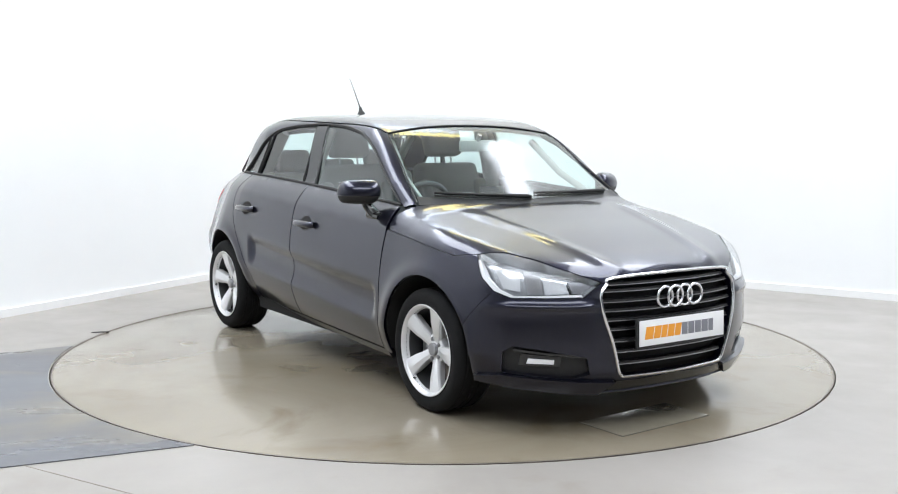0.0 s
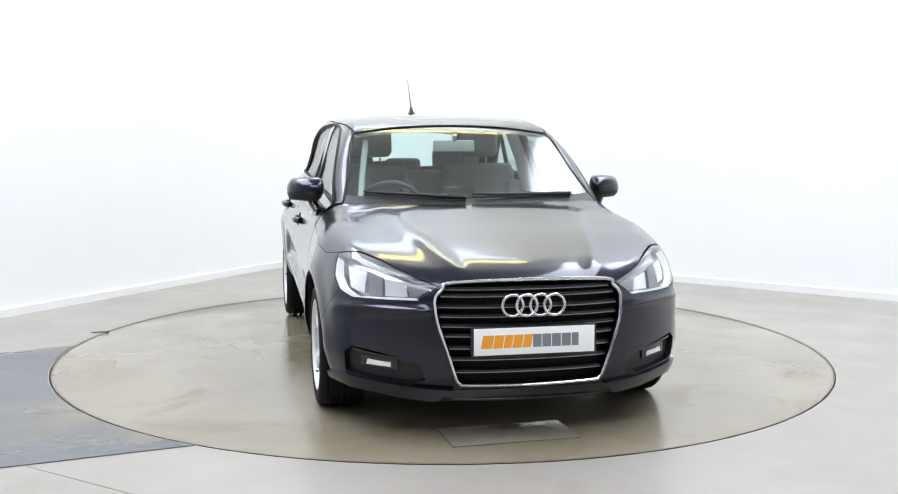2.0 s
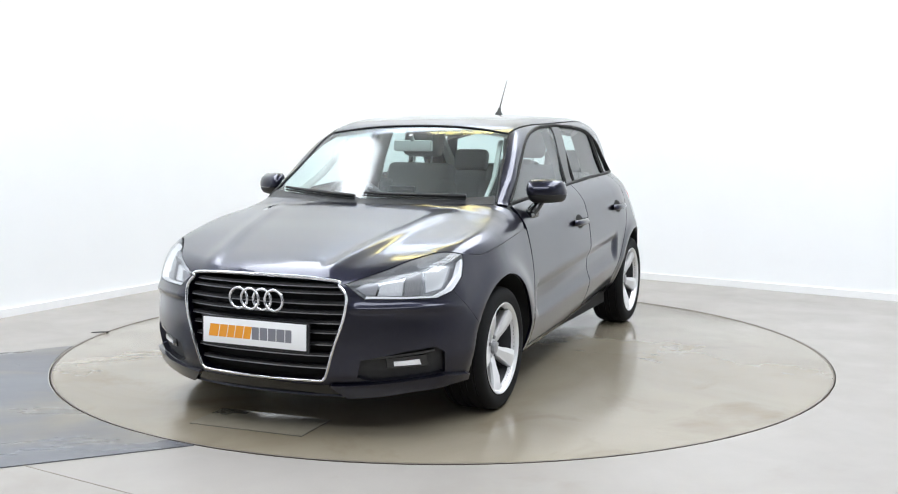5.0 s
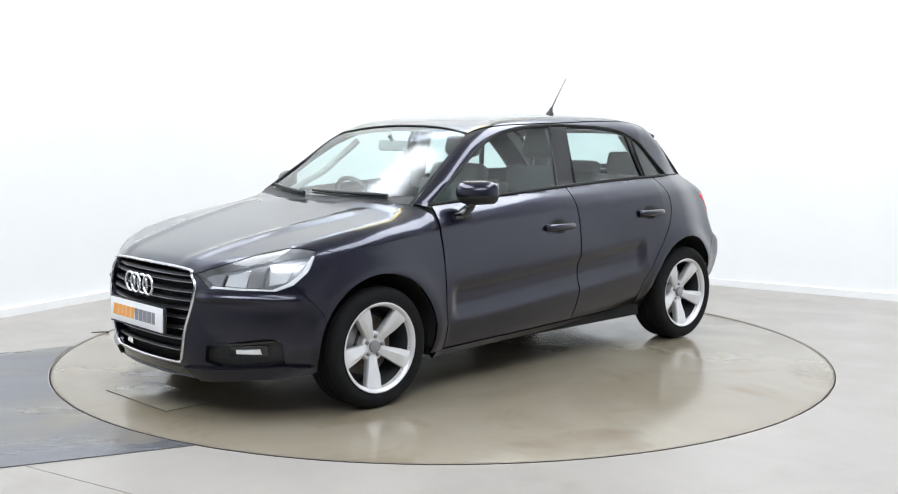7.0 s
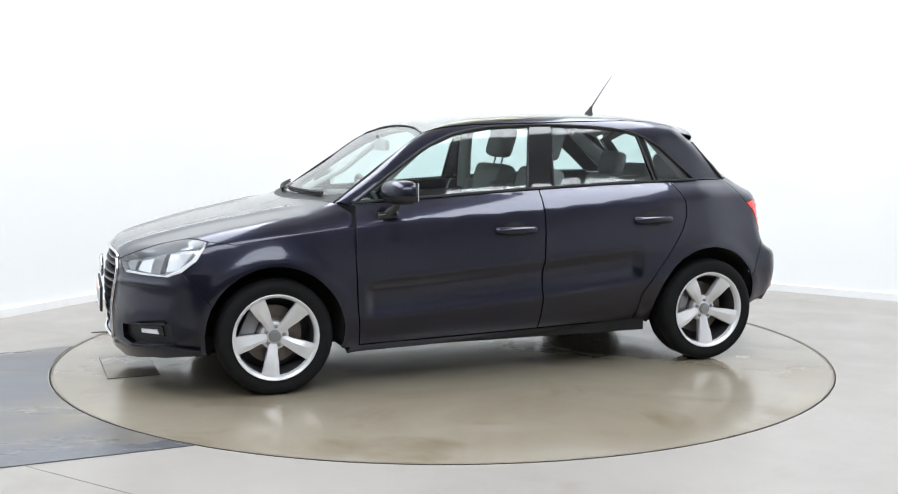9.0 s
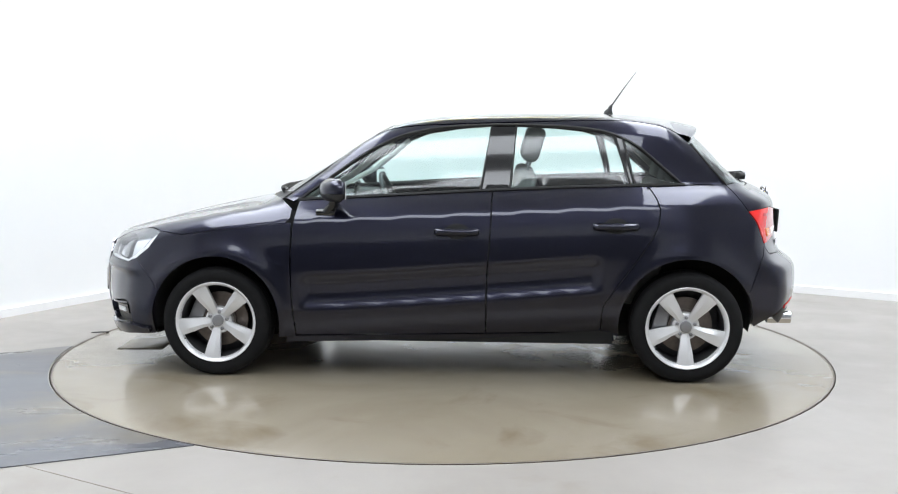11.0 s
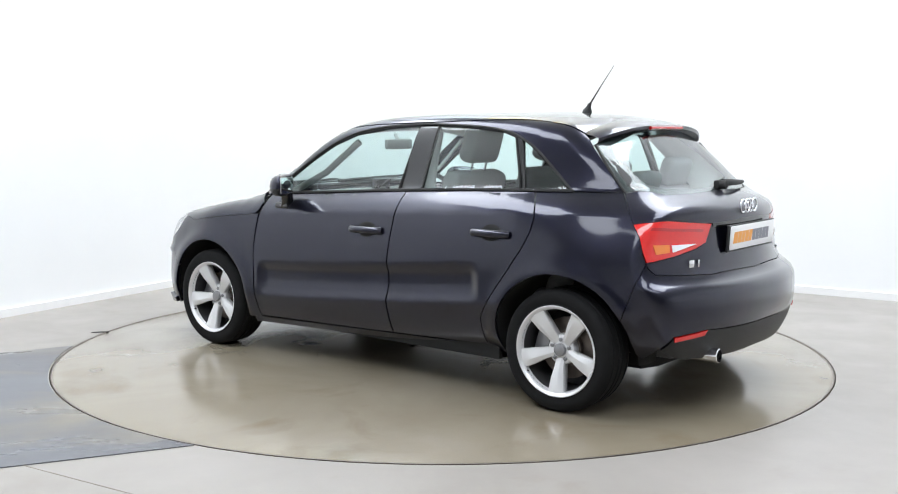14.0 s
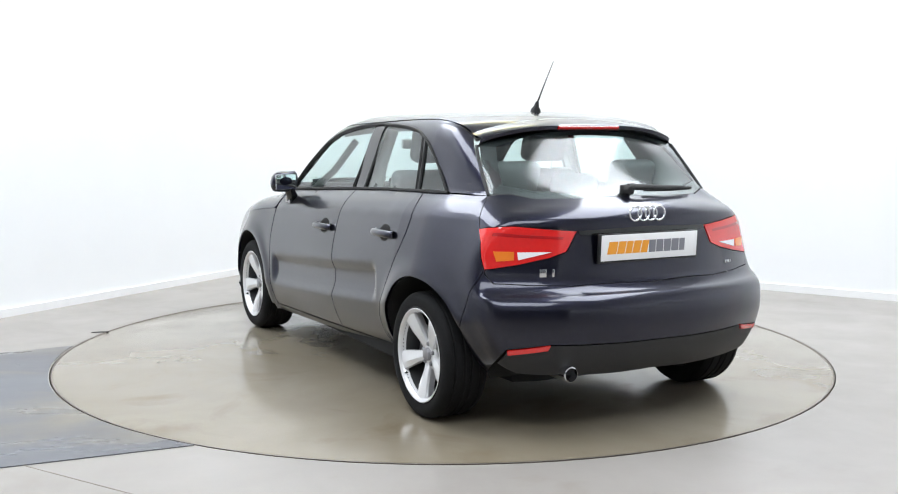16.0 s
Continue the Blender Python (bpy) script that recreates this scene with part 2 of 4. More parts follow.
def top(x, y):
    ridge = np.exp(-((y - (0.30 + 0.20 * np.clip((1.95 - x) / 0.9, 0, 1))) / 0.045) ** 2) * 0.010 * np.clip((x - 1.02) / 0.15, 0, 1)
    return roofline(x) - crown(x) * (y / 0.72) ** 2 + ridge


def front(y, z):
    crease = 0.019 * np.exp(-((z - 0.562 + 0.03 * (y - 0.45)) / 0.016) ** 2) * np.clip((y - 0.40) / 0.06, 0, 1)
    return nose(z) - 0.012 + crease - (0.62 - 0.02 * np.clip((0.5 - z) / 0.15, 0, 1)) * y ** 2.6


def rear(y, z):
    return tail(z) + (0.36 + 0.02 * np.clip((z - 0.66) / 0.1, 0, 1)) * y ** 2.4


def body(p):
    """Negative inside the car body, zero on its skin."""
    x, y, z = p[..., 0], np.abs(p[..., 1]), p[..., 2]
    g = smax(y - side(x, z), (z - top(x, y)) * 0.9, 0.07)
    g = smax(g, x - front(y, z), 0.05)
    return smax(g, rear(y, z) - x, 0.045)


def meet(origin, way, reach=2.4):
    """Where rays from inside the body leave it."""
    a, b = np.zeros(len(origin)), np.full(len(origin), reach)
    steps = np.linspace(0, reach, 13)[1:]
    done = np.zeros(len(origin), bool)
    for s in steps:
        out = (body(origin + way * s) > 0) & ~done
        b[out], a[out] = s, s - reach / 12
        done |= out
    for _ in range(14):
        m = (a + b) / 2
        out = body(origin + way * m[:, None]) > 0
        b, a = np.where(out, m, b), np.where(out, a, m)
    return origin + way * ((a + b) / 2)[:, None]


def skin_normal(p):
    e = 2e-3
    n = len(p)
    q = np.concatenate([p + d for d in np.eye(3) * e] + [p - d for d in np.eye(3) * e])
    v = body(q).reshape(6, n)
    g = (v[:3] - v[3:]).T
    return g / np.linalg.norm(g, axis=1)[:, None]


# places on the skin, seen from one side
def at_side(x, z):
    return meet(np.array([[x, 0.0, z]]), np.array([[0.0, 1.0, 0.0]]))[0]


def at_front(y, z):
    return meet(np.array([[0.9, y, z]]), np.array([[1.0, 0.0, 0.0]]))[0]


def at_rear(y, z):
    return meet(np.array([[-1.0, y, z]]), np.array([[-1.0, 0.0, 0.0]]))[0]


def at_top(x, y):
    return meet(np.array([[x, y, 0.5]]), np.array([[0.0, 0.0, 1.0]]))[0]


# ---- meshes ----
def part(name, bm, material, parent, label=""):
    """Links a bmesh as one mesh object under a thing or a part."""
    me = bpy.data.meshes.new(name)
    bm.to_mesh(me)
    bm.free()
    return link(name, me, material, parent, label)


def link(name, me, material, parent=None, label=""):
    me.materials.append(material)
    ob = new(name, me)
    ob.parent = parent
    if label:
        ob["label"] = label
    return ob


def smooth(bm, angle=35):
    lim = radians(angle)
    for f in bm.faces:
        f.smooth = True
    for e in bm.edges:
        if len(e.link_faces) == 2 and e.calc_face_angle(0) > lim:
            e.smooth = False
    return bm


def bm_box(cx, cy, cz, sx, sy, sz, bevel=0.0, turn=None, segments=2):
    bm = bmesh.new()
    bmesh.ops.create_cube(bm, size=1, matrix=Matrix.Diagonal((sx, sy, sz, 1)))
    if bevel:
        bmesh.ops.bevel(bm, geom=bm.edges[:], offset=bevel, segments=segments, profile=0.6, affect="EDGES")
    bmesh.ops.transform(bm, matrix=Matrix.Translation((cx, cy, cz)) @ (turn or Matrix.Identity(4)), verts=bm.verts)
    return smooth(bm)


def bm_lathe(profile, n=48, axis="y", closed=False):
    """Turns (radius, along) points about an axis."""
    bm = bmesh.new()
    rings = []
    for i in range(n):
        a = 2 * math.pi * i / n
        c, s = math.cos(a), math.sin(a)
        rings.append([bm.verts.new((r * c, h, r * s) if axis == "y" else ((h, r * c, r * s) if axis == "x" else (r * c, r * s, h))) for r, h in profile])
    m = len(profile)
    for i in range(n):
        a, b = rings[i], rings[(i + 1) % n]
        for j in range(m if closed else m - 1):
            k = (j + 1) % m
            bm.faces.new((a[j], a[k], b[k], b[j]))
    bmesh.ops.remove_doubles(bm, verts=bm.verts, dist=1e-5)
    bmesh.ops.recalc_face_normals(bm, faces=bm.faces)
    return smooth(bm, 40)


def bm_tube(points, radius, sides=8, closed=False, flat=1.0):
    """A round bar along points; flat squeezes it along its second axis."""
    pts = [Vector(p) for p in points]
    n = len(pts)
    bm = bmesh.new()
    rings = []
    up = None
    for i, p in enumerate(pts):
        a = pts[(i - 1) % n] if closed or i else p
        b = pts[(i + 1) % n] if closed or i < n - 1 else p
        d = (b - a).normalized()
        if up is None:
            up = d.orthogonal().normalized()
        up = (up - d * up.dot(d)).normalized()
        w = d.cross(up)
        rad = radius[i] if isinstance(radius, (list, tuple)) else radius
        rings.append([bm.verts.new(p + (up * math.cos(q) + w * math.sin(q) * flat) * rad) for q in (2 * math.pi * k / sides for k in range(sides))])
    for i in range(n if closed else n - 1):
        a, b = rings[i], rings[(i + 1) % n]
        for k in range(sides):
            bm.faces.new((a[k], a[(k + 1) % sides], b[(k + 1) % sides], b[k]))
    if not closed:
        bm.faces.new(rings[0][::-1])
        bm.faces.new(rings[-1])
    bmesh.ops.recalc_face_normals(bm, faces=bm.faces)
    return smooth(bm, 50)


def bm_slab(outline, depth, plane="yz", at=0.0, bevel=0.0):
    """A flat outline (2D points) given depth."""
    bm = bmesh.new()
    put = {"yz": lambda a, b, c: (c, a, b), "xz": lambda a, b, c: (a, c, b), "xy": lambda a, b, c: (a, b, c)}[plane]
    f = bm.faces.new([bm.verts.new(put(a, b, at)) for a, b in outline])
    r = bmesh.ops.extrude_face_region(bm, geom=[f])
    bmesh.ops.translate(bm, verts=[v for v in r["geom"] if isinstance(v, bmesh.types.BMVert)], vec=put(0, 0, depth))
    bmesh.ops.recalc_face_normals(bm, faces=bm.faces)
    if bevel:
        bmesh.ops.bevel(bm, geom=bm.edges[:], offset=bevel, segments=2, profile=0.6, affect="EDGES")
    return smooth(bm)


def bm_join(*bms):
    out = bmesh.new()
    for b in bms:
        me = bpy.data.meshes.new("joined")
        b.to_mesh(me)
        b.free()
        out.from_mesh(me)
        bpy.data.meshes.remove(me)
    return out


def rounded(points, n=8, closed=True):
    """A smooth closed or open curve through points."""
    p = [np.array(q, float) for q in points]
    m, out = len(p), []
    for i in range(m if closed else m - 1):
        a, b = p[i], p[(i + 1) % m]
        z = p[(i - 1) % m] if closed or i else 2 * a - b
        c = p[(i + 2) % m] if closed or i + 2 < m else 2 * b - a
        for k in range(n):
            s = k / n
            out.append(0.5 * (2 * a + (b - z) * s + (2 * z - 5 * a + 4 * b - c) * s * s + (3 * a - z - 3 * b + c) * s ** 3))
    if not closed:
        out.append(p[-1])
    return out


# ---- panels cut from the skin: a view gives flat coordinates and the ray for each ----
class Flank:
    def flat(self, p): return p[0], p[2]
    def rays(self, q): return np.stack([q[:, 0], 0 * q[:, 0], q[:, 1]], 1), np.tile((0.0, 1.0, 0.0), (len(q), 1))


class Above:
    def __init__(self, base=0.5): self.base = base
    def flat(self, p): return p[0], p[1]
    def rays(self, q): return np.stack([q[:, 0], q[:, 1], 0 * q[:, 0] + self.base], 1), np.tile((0.0, 0.0, 1.0), (len(q), 1))


class Barrel:
    """Round an axis along the car."""
    def __init__(self, axis): self.axis = axis
    def flat(self, p): return p[0], 0.75 * math.atan2(p[1], p[2] - self.axis)
    def rays(self, q):
        a = q[:, 1] / 0.75
        return np.stack([q[:, 0], 0 * a, 0 * a + self.axis], 1), np.stack([0 * a, np.sin(a), np.cos(a)], 1)


class Round:
    """Round an upright axis, ahead (+1) or behind (-1)."""
    def __init__(self, axis, ahead): self.axis, self.ahead = axis, ahead
    def flat(self, p): return 0.95 * math.atan2(p[1], (p[0] - self.axis) * self.ahead), p[2]
    def rays(self, q):
        a = q[:, 0] / 0.95
        return np.stack([0 * a + self.axis, 0 * a, q[:, 1]], 1), np.stack([np.cos(a) * self.ahead, np.sin(a), 0 * a], 1)


def within(q, loop):
    x, y = q[:, 0], q[:, 1]
    odd = np.zeros(len(q), bool)
    a = np.array(loop)
    b = np.roll(a, -1, 0)
    for (x1, y1), (x2, y2) in zip(a, b):
        if y1 != y2:
            odd ^= ((y1 > y) != (y2 > y)) & (x < (x2 - x1) * (y - y1) / (y2 - y1) + x1)
    return odd


def inset_loop(q, gap):
    q = np.array(q)
    area = np.sum(q[:, 0] * np.roll(q[:, 1], -1) - np.roll(q[:, 0], -1) * q[:, 1])
    d = np.roll(q, -1, 0) - np.roll(q, 1, 0)
    d /= np.maximum(np.linalg.norm(d, axis=1), 1e-9)[:, None]
    return q + np.stack([-d[:, 1], d[:, 0]], 1) * gap * (1 if area > 0 else -1)


def spot(h):
    """A place on the skin from a hint: ("s", x, z), ("f", y, z), ("r", y, z), ("t", x, y), or a place itself."""
    if isinstance(h[0], str):
        return {"s": at_side, "f": at_front, "r": at_rear, "t": at_top}[h[0]](h[1], h[2])
    return settle(np.array([h], float))[0]


def settle(p):
    """Moves places near the skin onto it."""
    for _ in range(3):
        n = skin_normal(p)
        v = body(np.concatenate([p, p + n * 1e-3])).reshape(2, -1)
        p = p - n * (v[0] / np.maximum((v[1] - v[0]) / 1e-3, 0.3))[:, None]
    return p


def skin_mesh(outline, view, off=0.0, step=0.028, rim=0.014, gap=0.002, holes=(), flip=False):
    loops = []
    for k, loop in enumerate((outline, *holes)):
        p = [spot(h) for h in loop]
        p = settle(np.array([a + (b - a) * j / n for a, b in zip(p, p[1:] + p[:1]) for n in [max(1, int(np.linalg.norm(b - a) / (step * 0.8)))] for j in range(n)]))
        q = [view.flat(c) for c in p]
        loops.append([tuple(p) for p in inset_loop(q, gap if k == 0 else -gap)])
    lo, hi = np.min(loops[0], 0), np.max(loops[0], 0)
    gx, gy = np.meshgrid(np.arange(lo[0] + step / 2, hi[0], step), np.arange(lo[1] + step / 2, hi[1], step))
    gx[::2] += step / 2
    g = np.stack([gx.ravel(), gy.ravel()], 1)
    edge = np.array([p for l in loops for p in l])
    keep = within(g, loops[0])
    for l in loops[1:]:
        keep &= ~within(g, l)
    g = g[keep]
    if len(g):
        near = np.array([np.min(np.sum((edge - p) ** 2, 1)) for p in g])
        g = g[near > (0.45 * step) ** 2]
    verts = [Vector(p) for p in edge] + [Vector(p) for p in g]
    edges, n = [], 0
    for l in loops:
        edges += [(n + i, n + (i + 1) % len(l)) for i in range(len(l))]
        n += len(l)
    v, _, faces, *_ = geometry.delaunay_2d_cdt(verts, edges, [], 0, 1e-6)
    v = np.array([tuple(p) for p in v])
    tri = np.array([f for f in faces if len(f) == 3])
    mid = v[tri].mean(1)
    keep = within(mid, loops[0])
    for l in loops[1:]:
        keep &= ~within(mid, l)
    tri = tri[keep]
    p = meet(*view.rays(v))
    nrm = skin_normal(p)
    p = p + nrm * off
    w = np.cross(p[tri[:, 1]] - p[tri[:, 0]], p[tri[:, 2]] - p[tri[:, 0]])
    if np.sum(np.sum(w * nrm[tri[:, 0]], 1)) < 0:
        tri = tri[:, ::-1]
    faces = [tuple(int(i) for i in t) for t in tri]
    count = {}
    for a, b, c in faces:
        for e in ((a, b), (b, c), (c, a)):
            count[e] = count.get(e, 0) + 1
    free = [e for e in count if (e[1], e[0]) not in count]
    pts, nor = [tuple(q) for q in p], [tuple(q) for q in nrm]
    if rim:
        nxt = {}
        for a, b in free:
            d = np.cross(p[b] - p[a], nrm[a])
            d = d / max(np.linalg.norm(d), 1e-9)
            for i in (a, b):
                if i not in nxt:
                    nxt[i] = (len(pts), len(pts) + 1)
                    pts += [tuple(p[i] - nrm[i] * 0.0004 + d * 0.0004), tuple(p[i] - nrm[i] * rim)]
                    nor += [tuple(d), tuple(d)] if rim > 0 else [tuple(-d), tuple(-d)]
        for a, b in free:
            faces.append((b, a, nxt[a][0], nxt[b][0]))
            faces.append((nxt[b][0], nxt[a][0], nxt[a][1], nxt[b][1]))
    pts, nor = np.array(pts), np.array(nor)
    if flip:
        pts[:, 1] *= -1
        nor[:, 1] *= -1
        faces = [f[::-1] for f in faces]
    me = bpy.data.meshes.new("panel")
    me.from_pydata([tuple(q) for q in pts], [], faces)
    me.polygons.foreach_set("use_smooth", [True] * len(me.polygons))
    me.normals_split_custom_set_from_vertices([tuple(q) for q in nor])
    return me


def panel(name, outline, view, material, parent, label="", flip=False, **more):
    me = skin_mesh(outline, view, flip=flip, **more)
    me.name = name
    return link(name, me, material, parent, label)


def on_skin(hints, off=0.0, flip=False, n=6, closed=False, curve=True):
    """A line of places on the skin, lifted by off."""
    p = np.array([spot(h) for h in hints])
    if curve:
        p = np.array(rounded(p, n, closed))
    p = p + skin_normal(p) * off
    if flip:
        p[:, 1] *= -1
    return [tuple(q) for q in p]


# ---- the studio ----
CORNER = Vector((-0.932, 4.687))
LEFT_WAY, RIGHT_WAY = Vector((-0.4927, -0.8702)), Vector((0.8283, -0.5604))
TABLE_R = 2.2185


def wall_plan():
    """The white wall in plan: one long curve with a rounded inner corner, closed behind the camera."""
    r = 1.6
    a, b = CORNER + LEFT_WAY * r, CORNER + RIGHT_WAY * r
    bend = [(1 - s) ** 2 * a + 2 * s * (1 - s) * CORNER + s * s * b for s in (k / 10 for k in range(11))]
    left_end, right_end = CORNER + LEFT_WAY * 9.0, CORNER + RIGHT_WAY * 8.4
    return [left_end, *bend, right_end, Vector((6.6, -9.6)), Vector((-6.2, -9.6))]


def build_room():
    plan = wall_plan()
    n = len(plan)
    centre = Vector((0.0, -2.0))
    for name, thick, low, high, out, mat, label in (("wall_studio", 0.12, -0.05, CEIL, 0.0, WALL, ""), ("skirting_board", 0.014, 0.0, 0.058, -0.014, SKIRT, "")):
        bm = bmesh.new()
        rows = []
        for i, p in enumerate(plan):
            d1, d2 = (p - plan[i - 1]).normalized(), (plan[(i + 1) % n] - p).normalized()
            d = (d1 + d2).normalized()
            nrm = Vector((d.y, -d.x))
            if nrm.dot(p - centre) < 0:
                nrm = -nrm
            k = 1 / max(0.4, abs(d.dot(d1)))
            q0, q1 = p + nrm * out * k, p + nrm * (out + thick) * k
            rows.append([bm.verts.new((*q, z)) for q, z in ((q0, low), (q0, high), (q1, high), (q1, low))])
        for i in range(n):
            a, b = rows[i], rows[(i + 1) % n]
            for j in range(4):
                bm.faces.new((a[j], a[(j + 1) % 4], b[(j + 1) % 4], b[j]))
        bmesh.ops.recalc_face_normals(bm, faces=bm.faces)
        tagged(part(name, smooth(bm, 30), mat, None), "white painted wall" if name[0] == "w" else "low white skirting board along the wall", "wall" if name[0] == "w" else "skirting", kind="structure")
    bm = bmesh.new()
    bm.faces.new([bm.verts.new((p.x, p.y, CEIL)) for p in plan])
    r = bmesh.ops.extrude_face_region(bm, geom=bm.faces[:])
    bmesh.ops.translate(bm, verts=[v for v in r["geom"] if isinstance(v, bmesh.types.BMVert)], vec=(0, 0, 0.1))
    bmesh.ops.recalc_face_normals(bm, faces=bm.faces)
    tagged(part("ceiling", bm, CEILING, None), "plain white studio ceiling", "ceiling", kind="structure")

    # floor, with a round opening for the turntable
    hole = TABLE_R + 0.007
    ring = [(hole * math.cos(2 * math.pi * i / 180), hole * math.sin(2 * math.pi * i / 180)) for i in range(180)]
    outer = [(p.x, p.y) for p in plan]
    pts = [Vector(p) for p in outer + ring]
    edges = [(i, (i + 1) % n) for i in range(n)] + [(n + i, n + (i + 1) % 180) for i in range(180)]
    v, _, faces, *_ = geometry.delaunay_2d_cdt(pts, edges, [], 0, 1e-6)
    v2 = np.array([tuple(p) for p in v])
    bm = bmesh.new()
    vs = [bm.verts.new((p[0], p[1], 0)) for p in v2]
    for f in faces:
        mid = v2[list(f)].mean(0)
        if np.hypot(*mid) > hole * 0.9995 and within(mid[None], outer)[0]:
            bm.faces.new([vs[i] for i in f])
    bmesh.ops.recalc_face_normals(bm, faces=bm.faces)
    if bm.faces[0].normal.z < 0:
        bmesh.ops.reverse_faces(bm, faces=bm.faces)
    rim = [e for e in bm.edges if len(e.link_faces) == 1 and all(np.hypot(q.co.x, q.co.y) < hole + 0.01 for q in e.verts)]
    ext = bmesh.ops.extrude_edge_only(bm, edges=rim)
    bmesh.ops.translate(bm, verts=[q for q in ext["geom"] if isinstance(q, bmesh.types.BMVert)], vec=(0, 0, -0.12))
    tagged(part("floor", bm, FLOOR, None), "sealed beige-grey concrete floor with faint stains", "floor", kind="structure")
    pit = bm_lathe([(0.01, -0.12), (hole + 0.05, -0.12)], 90, "z")
    tagged(part("pit_floor", pit, PIT, None), "dark bottom of the turntable pit", "pit", kind="structure")

    # dark strip of floor that runs away from the turntable
    a0, a1 = math.pi - 0.0, math.pi + math.atan2(1.95, 1.02)
    arc = [((hole + 0.006) * math.cos(a0 + (a1 - a0) * k / 40), (hole + 0.006) * math.sin(a0 + (a1 - a0) * k / 40)) for k in range(41)]
    outline = arc + [(-4.9, -3.64), (-6.0, -2.2)]
    strip = bm_slab(outline, 0.0045, "xy", 0.0)
    tagged(part("floor_panel", strip, CHANNEL, None), "dark grey painted floor strip with brown scuffs", "floor", kind="structure")

    a, b = Vector((-2.05, -1.98)), Vector((0.2, -3.37))
    d, m = (b - a).normalized(), (a + b) / 2
    joint = bm_box(m.x, m.y, 0.0005, (b - a).length, 0.005, 0.002, 0.0, Matrix.Rotation(math.atan2(d.y, d.x), 4, "Z"))
    tagged(part("floor_joint", joint, JOINT, None), "thin stained joint in the concrete floor", "floor", kind="structure")
    scrap = bm_slab([(-0.055, 0.0), (0.045, -0.006), (0.055, 0.006), (0.0, 0.016)], 0.006, "xy", 0.0, 0.001)
    bmesh.ops.transform(scrap, matrix=pose(-2.205, 0.425, 0.0, 0, 0, 12), verts=scrap.verts)
    tagged(part("rubber_scrap", scrap, RUBBER, None), "small dark rubber scrap at the turntable's rim", "scrap")
    # broad ribbed panel added behind the camera, unseen, to darken reflections in the car
    bm = bmesh.new()
    n = 34
    prof = [(-9.6 + 0.03 + 0.012 * (k % 2), 0.0 + 3.3 * k / n) for k in range(n + 1)]
    rows = [[bm.verts.new((x, y, z)) for x in (-4.6, 5.0)] for y, z in prof]
    for a, b in zip(rows, rows[1:]):
        bm.faces.new((a[0], a[1], b[1], b[0]))
    back = [bm.verts.new((x, -9.62, z)) for x, z in ((-4.6, 0.0), (5.0, 0.0), (5.0, 3.3), (-4.6, 3.3))]
    bm.faces.new(back)
    bmesh.ops.recalc_face_normals(bm, faces=bm.faces)
    tagged(part("dark_back_panel", bm, BACK_PANEL_GREY, None), "broad dark grey ribbed panel, added out of view to darken the car's reflections", "door", kind="structure")


def build_turntable():
    t = tagged(new("turntable"), "round concrete-grey turntable set flush in the floor", "turntable")
    prof = [(0.001, 0.0), (1.0, 0.0), (TABLE_R - 0.012, 0.0), (TABLE_R - 0.004, -0.002), (TABLE_R, -0.008), (TABLE_R, -0.11), (0.001, -0.11)]
    part("platform", bm_lathe(prof, 180, "z"), TABLE, t)
    edge = bm_lathe([(TABLE_R - 0.010, 0.0012), (TABLE_R - 0.001, 0.0012), (TABLE_R - 0.001, -0.05), (TABLE_R - 0.010, -0.05)], 180, "z", closed=True)
    part("edge_trim", edge, DISC_STEEL, t, "thin worn steel rim")
    hatch = bm_box(1.815, -0.095, 0.002, 0.265, 0.56, 0.005, 0.0015, Matrix.Rotation(radians(3), 4, "Z"))
    part("hatch_plate", hatch, HATCH, t, "smooth grey inspection plate let into the platform")
    seam = bm_box(1.815, -0.095, 0.0008, 0.271, 0.566, 0.001, 0.0, Matrix.Rotation(radians(3), 4, "Z"))
    part("hatch_seam", seam, PIT, t)
    return t


build_room()
turntable = build_turntable()


# ---- the car ----
car = tagged(new("car"), "black-blue metallic five-door hatchback standing on the turntable", "car")
FLANK, OVER, NOSE, STERN = Flank(), Above(), Round(0.6, 1), Round(-0.6, -1)
AXLES = (1.2345, -1.2345)


def arch(ax, r, a0, a1, n=26):
    """Points of a wheel arch, as hints on the flank, from angle a0 to a1."""
    return [("s", ax + r * math.cos(radians(a0 + (a1 - a0) * k / n)), 0.30 + r * math.sin(radians(a0 + (a1 - a0) * k / n))) for k in range(n + 1)]


def both(name, outline, view, mat, parent=None, label="", **more):
    """A panel on the left side and its mirror image."""
    a = panel(name, outline, view, mat, parent or car, label, **more)
    me = mirrored(a.data)
    return [a, link(name, me, mat, parent or car, label)]


def mirrored(me):
    n = len(me.vertices)
    p, w = np.empty(n * 3), np.array([tuple(c.vector) for c in me.corner_normals])
    me.vertices.foreach_get("co", p)
    p = p.reshape(-1, 3) * (1, -1, 1)
    loops = np.empty(len(me.loops), int)
    me.loops.foreach_get("vertex_index", loops)
    nor = np.zeros((n, 3))
    nor[loops] = w * (1, -1, 1)
    out = bpy.data.meshes.new(me.name)
    out.from_pydata([tuple(q) for q in p], [], [tuple(f.vertices)[::-1] for f in me.polygons])
    out.polygons.foreach_set("use_smooth", [True] * len(out.polygons))
    out.normals_split_custom_set_from_vertices([tuple(q) for q in nor])
    return out


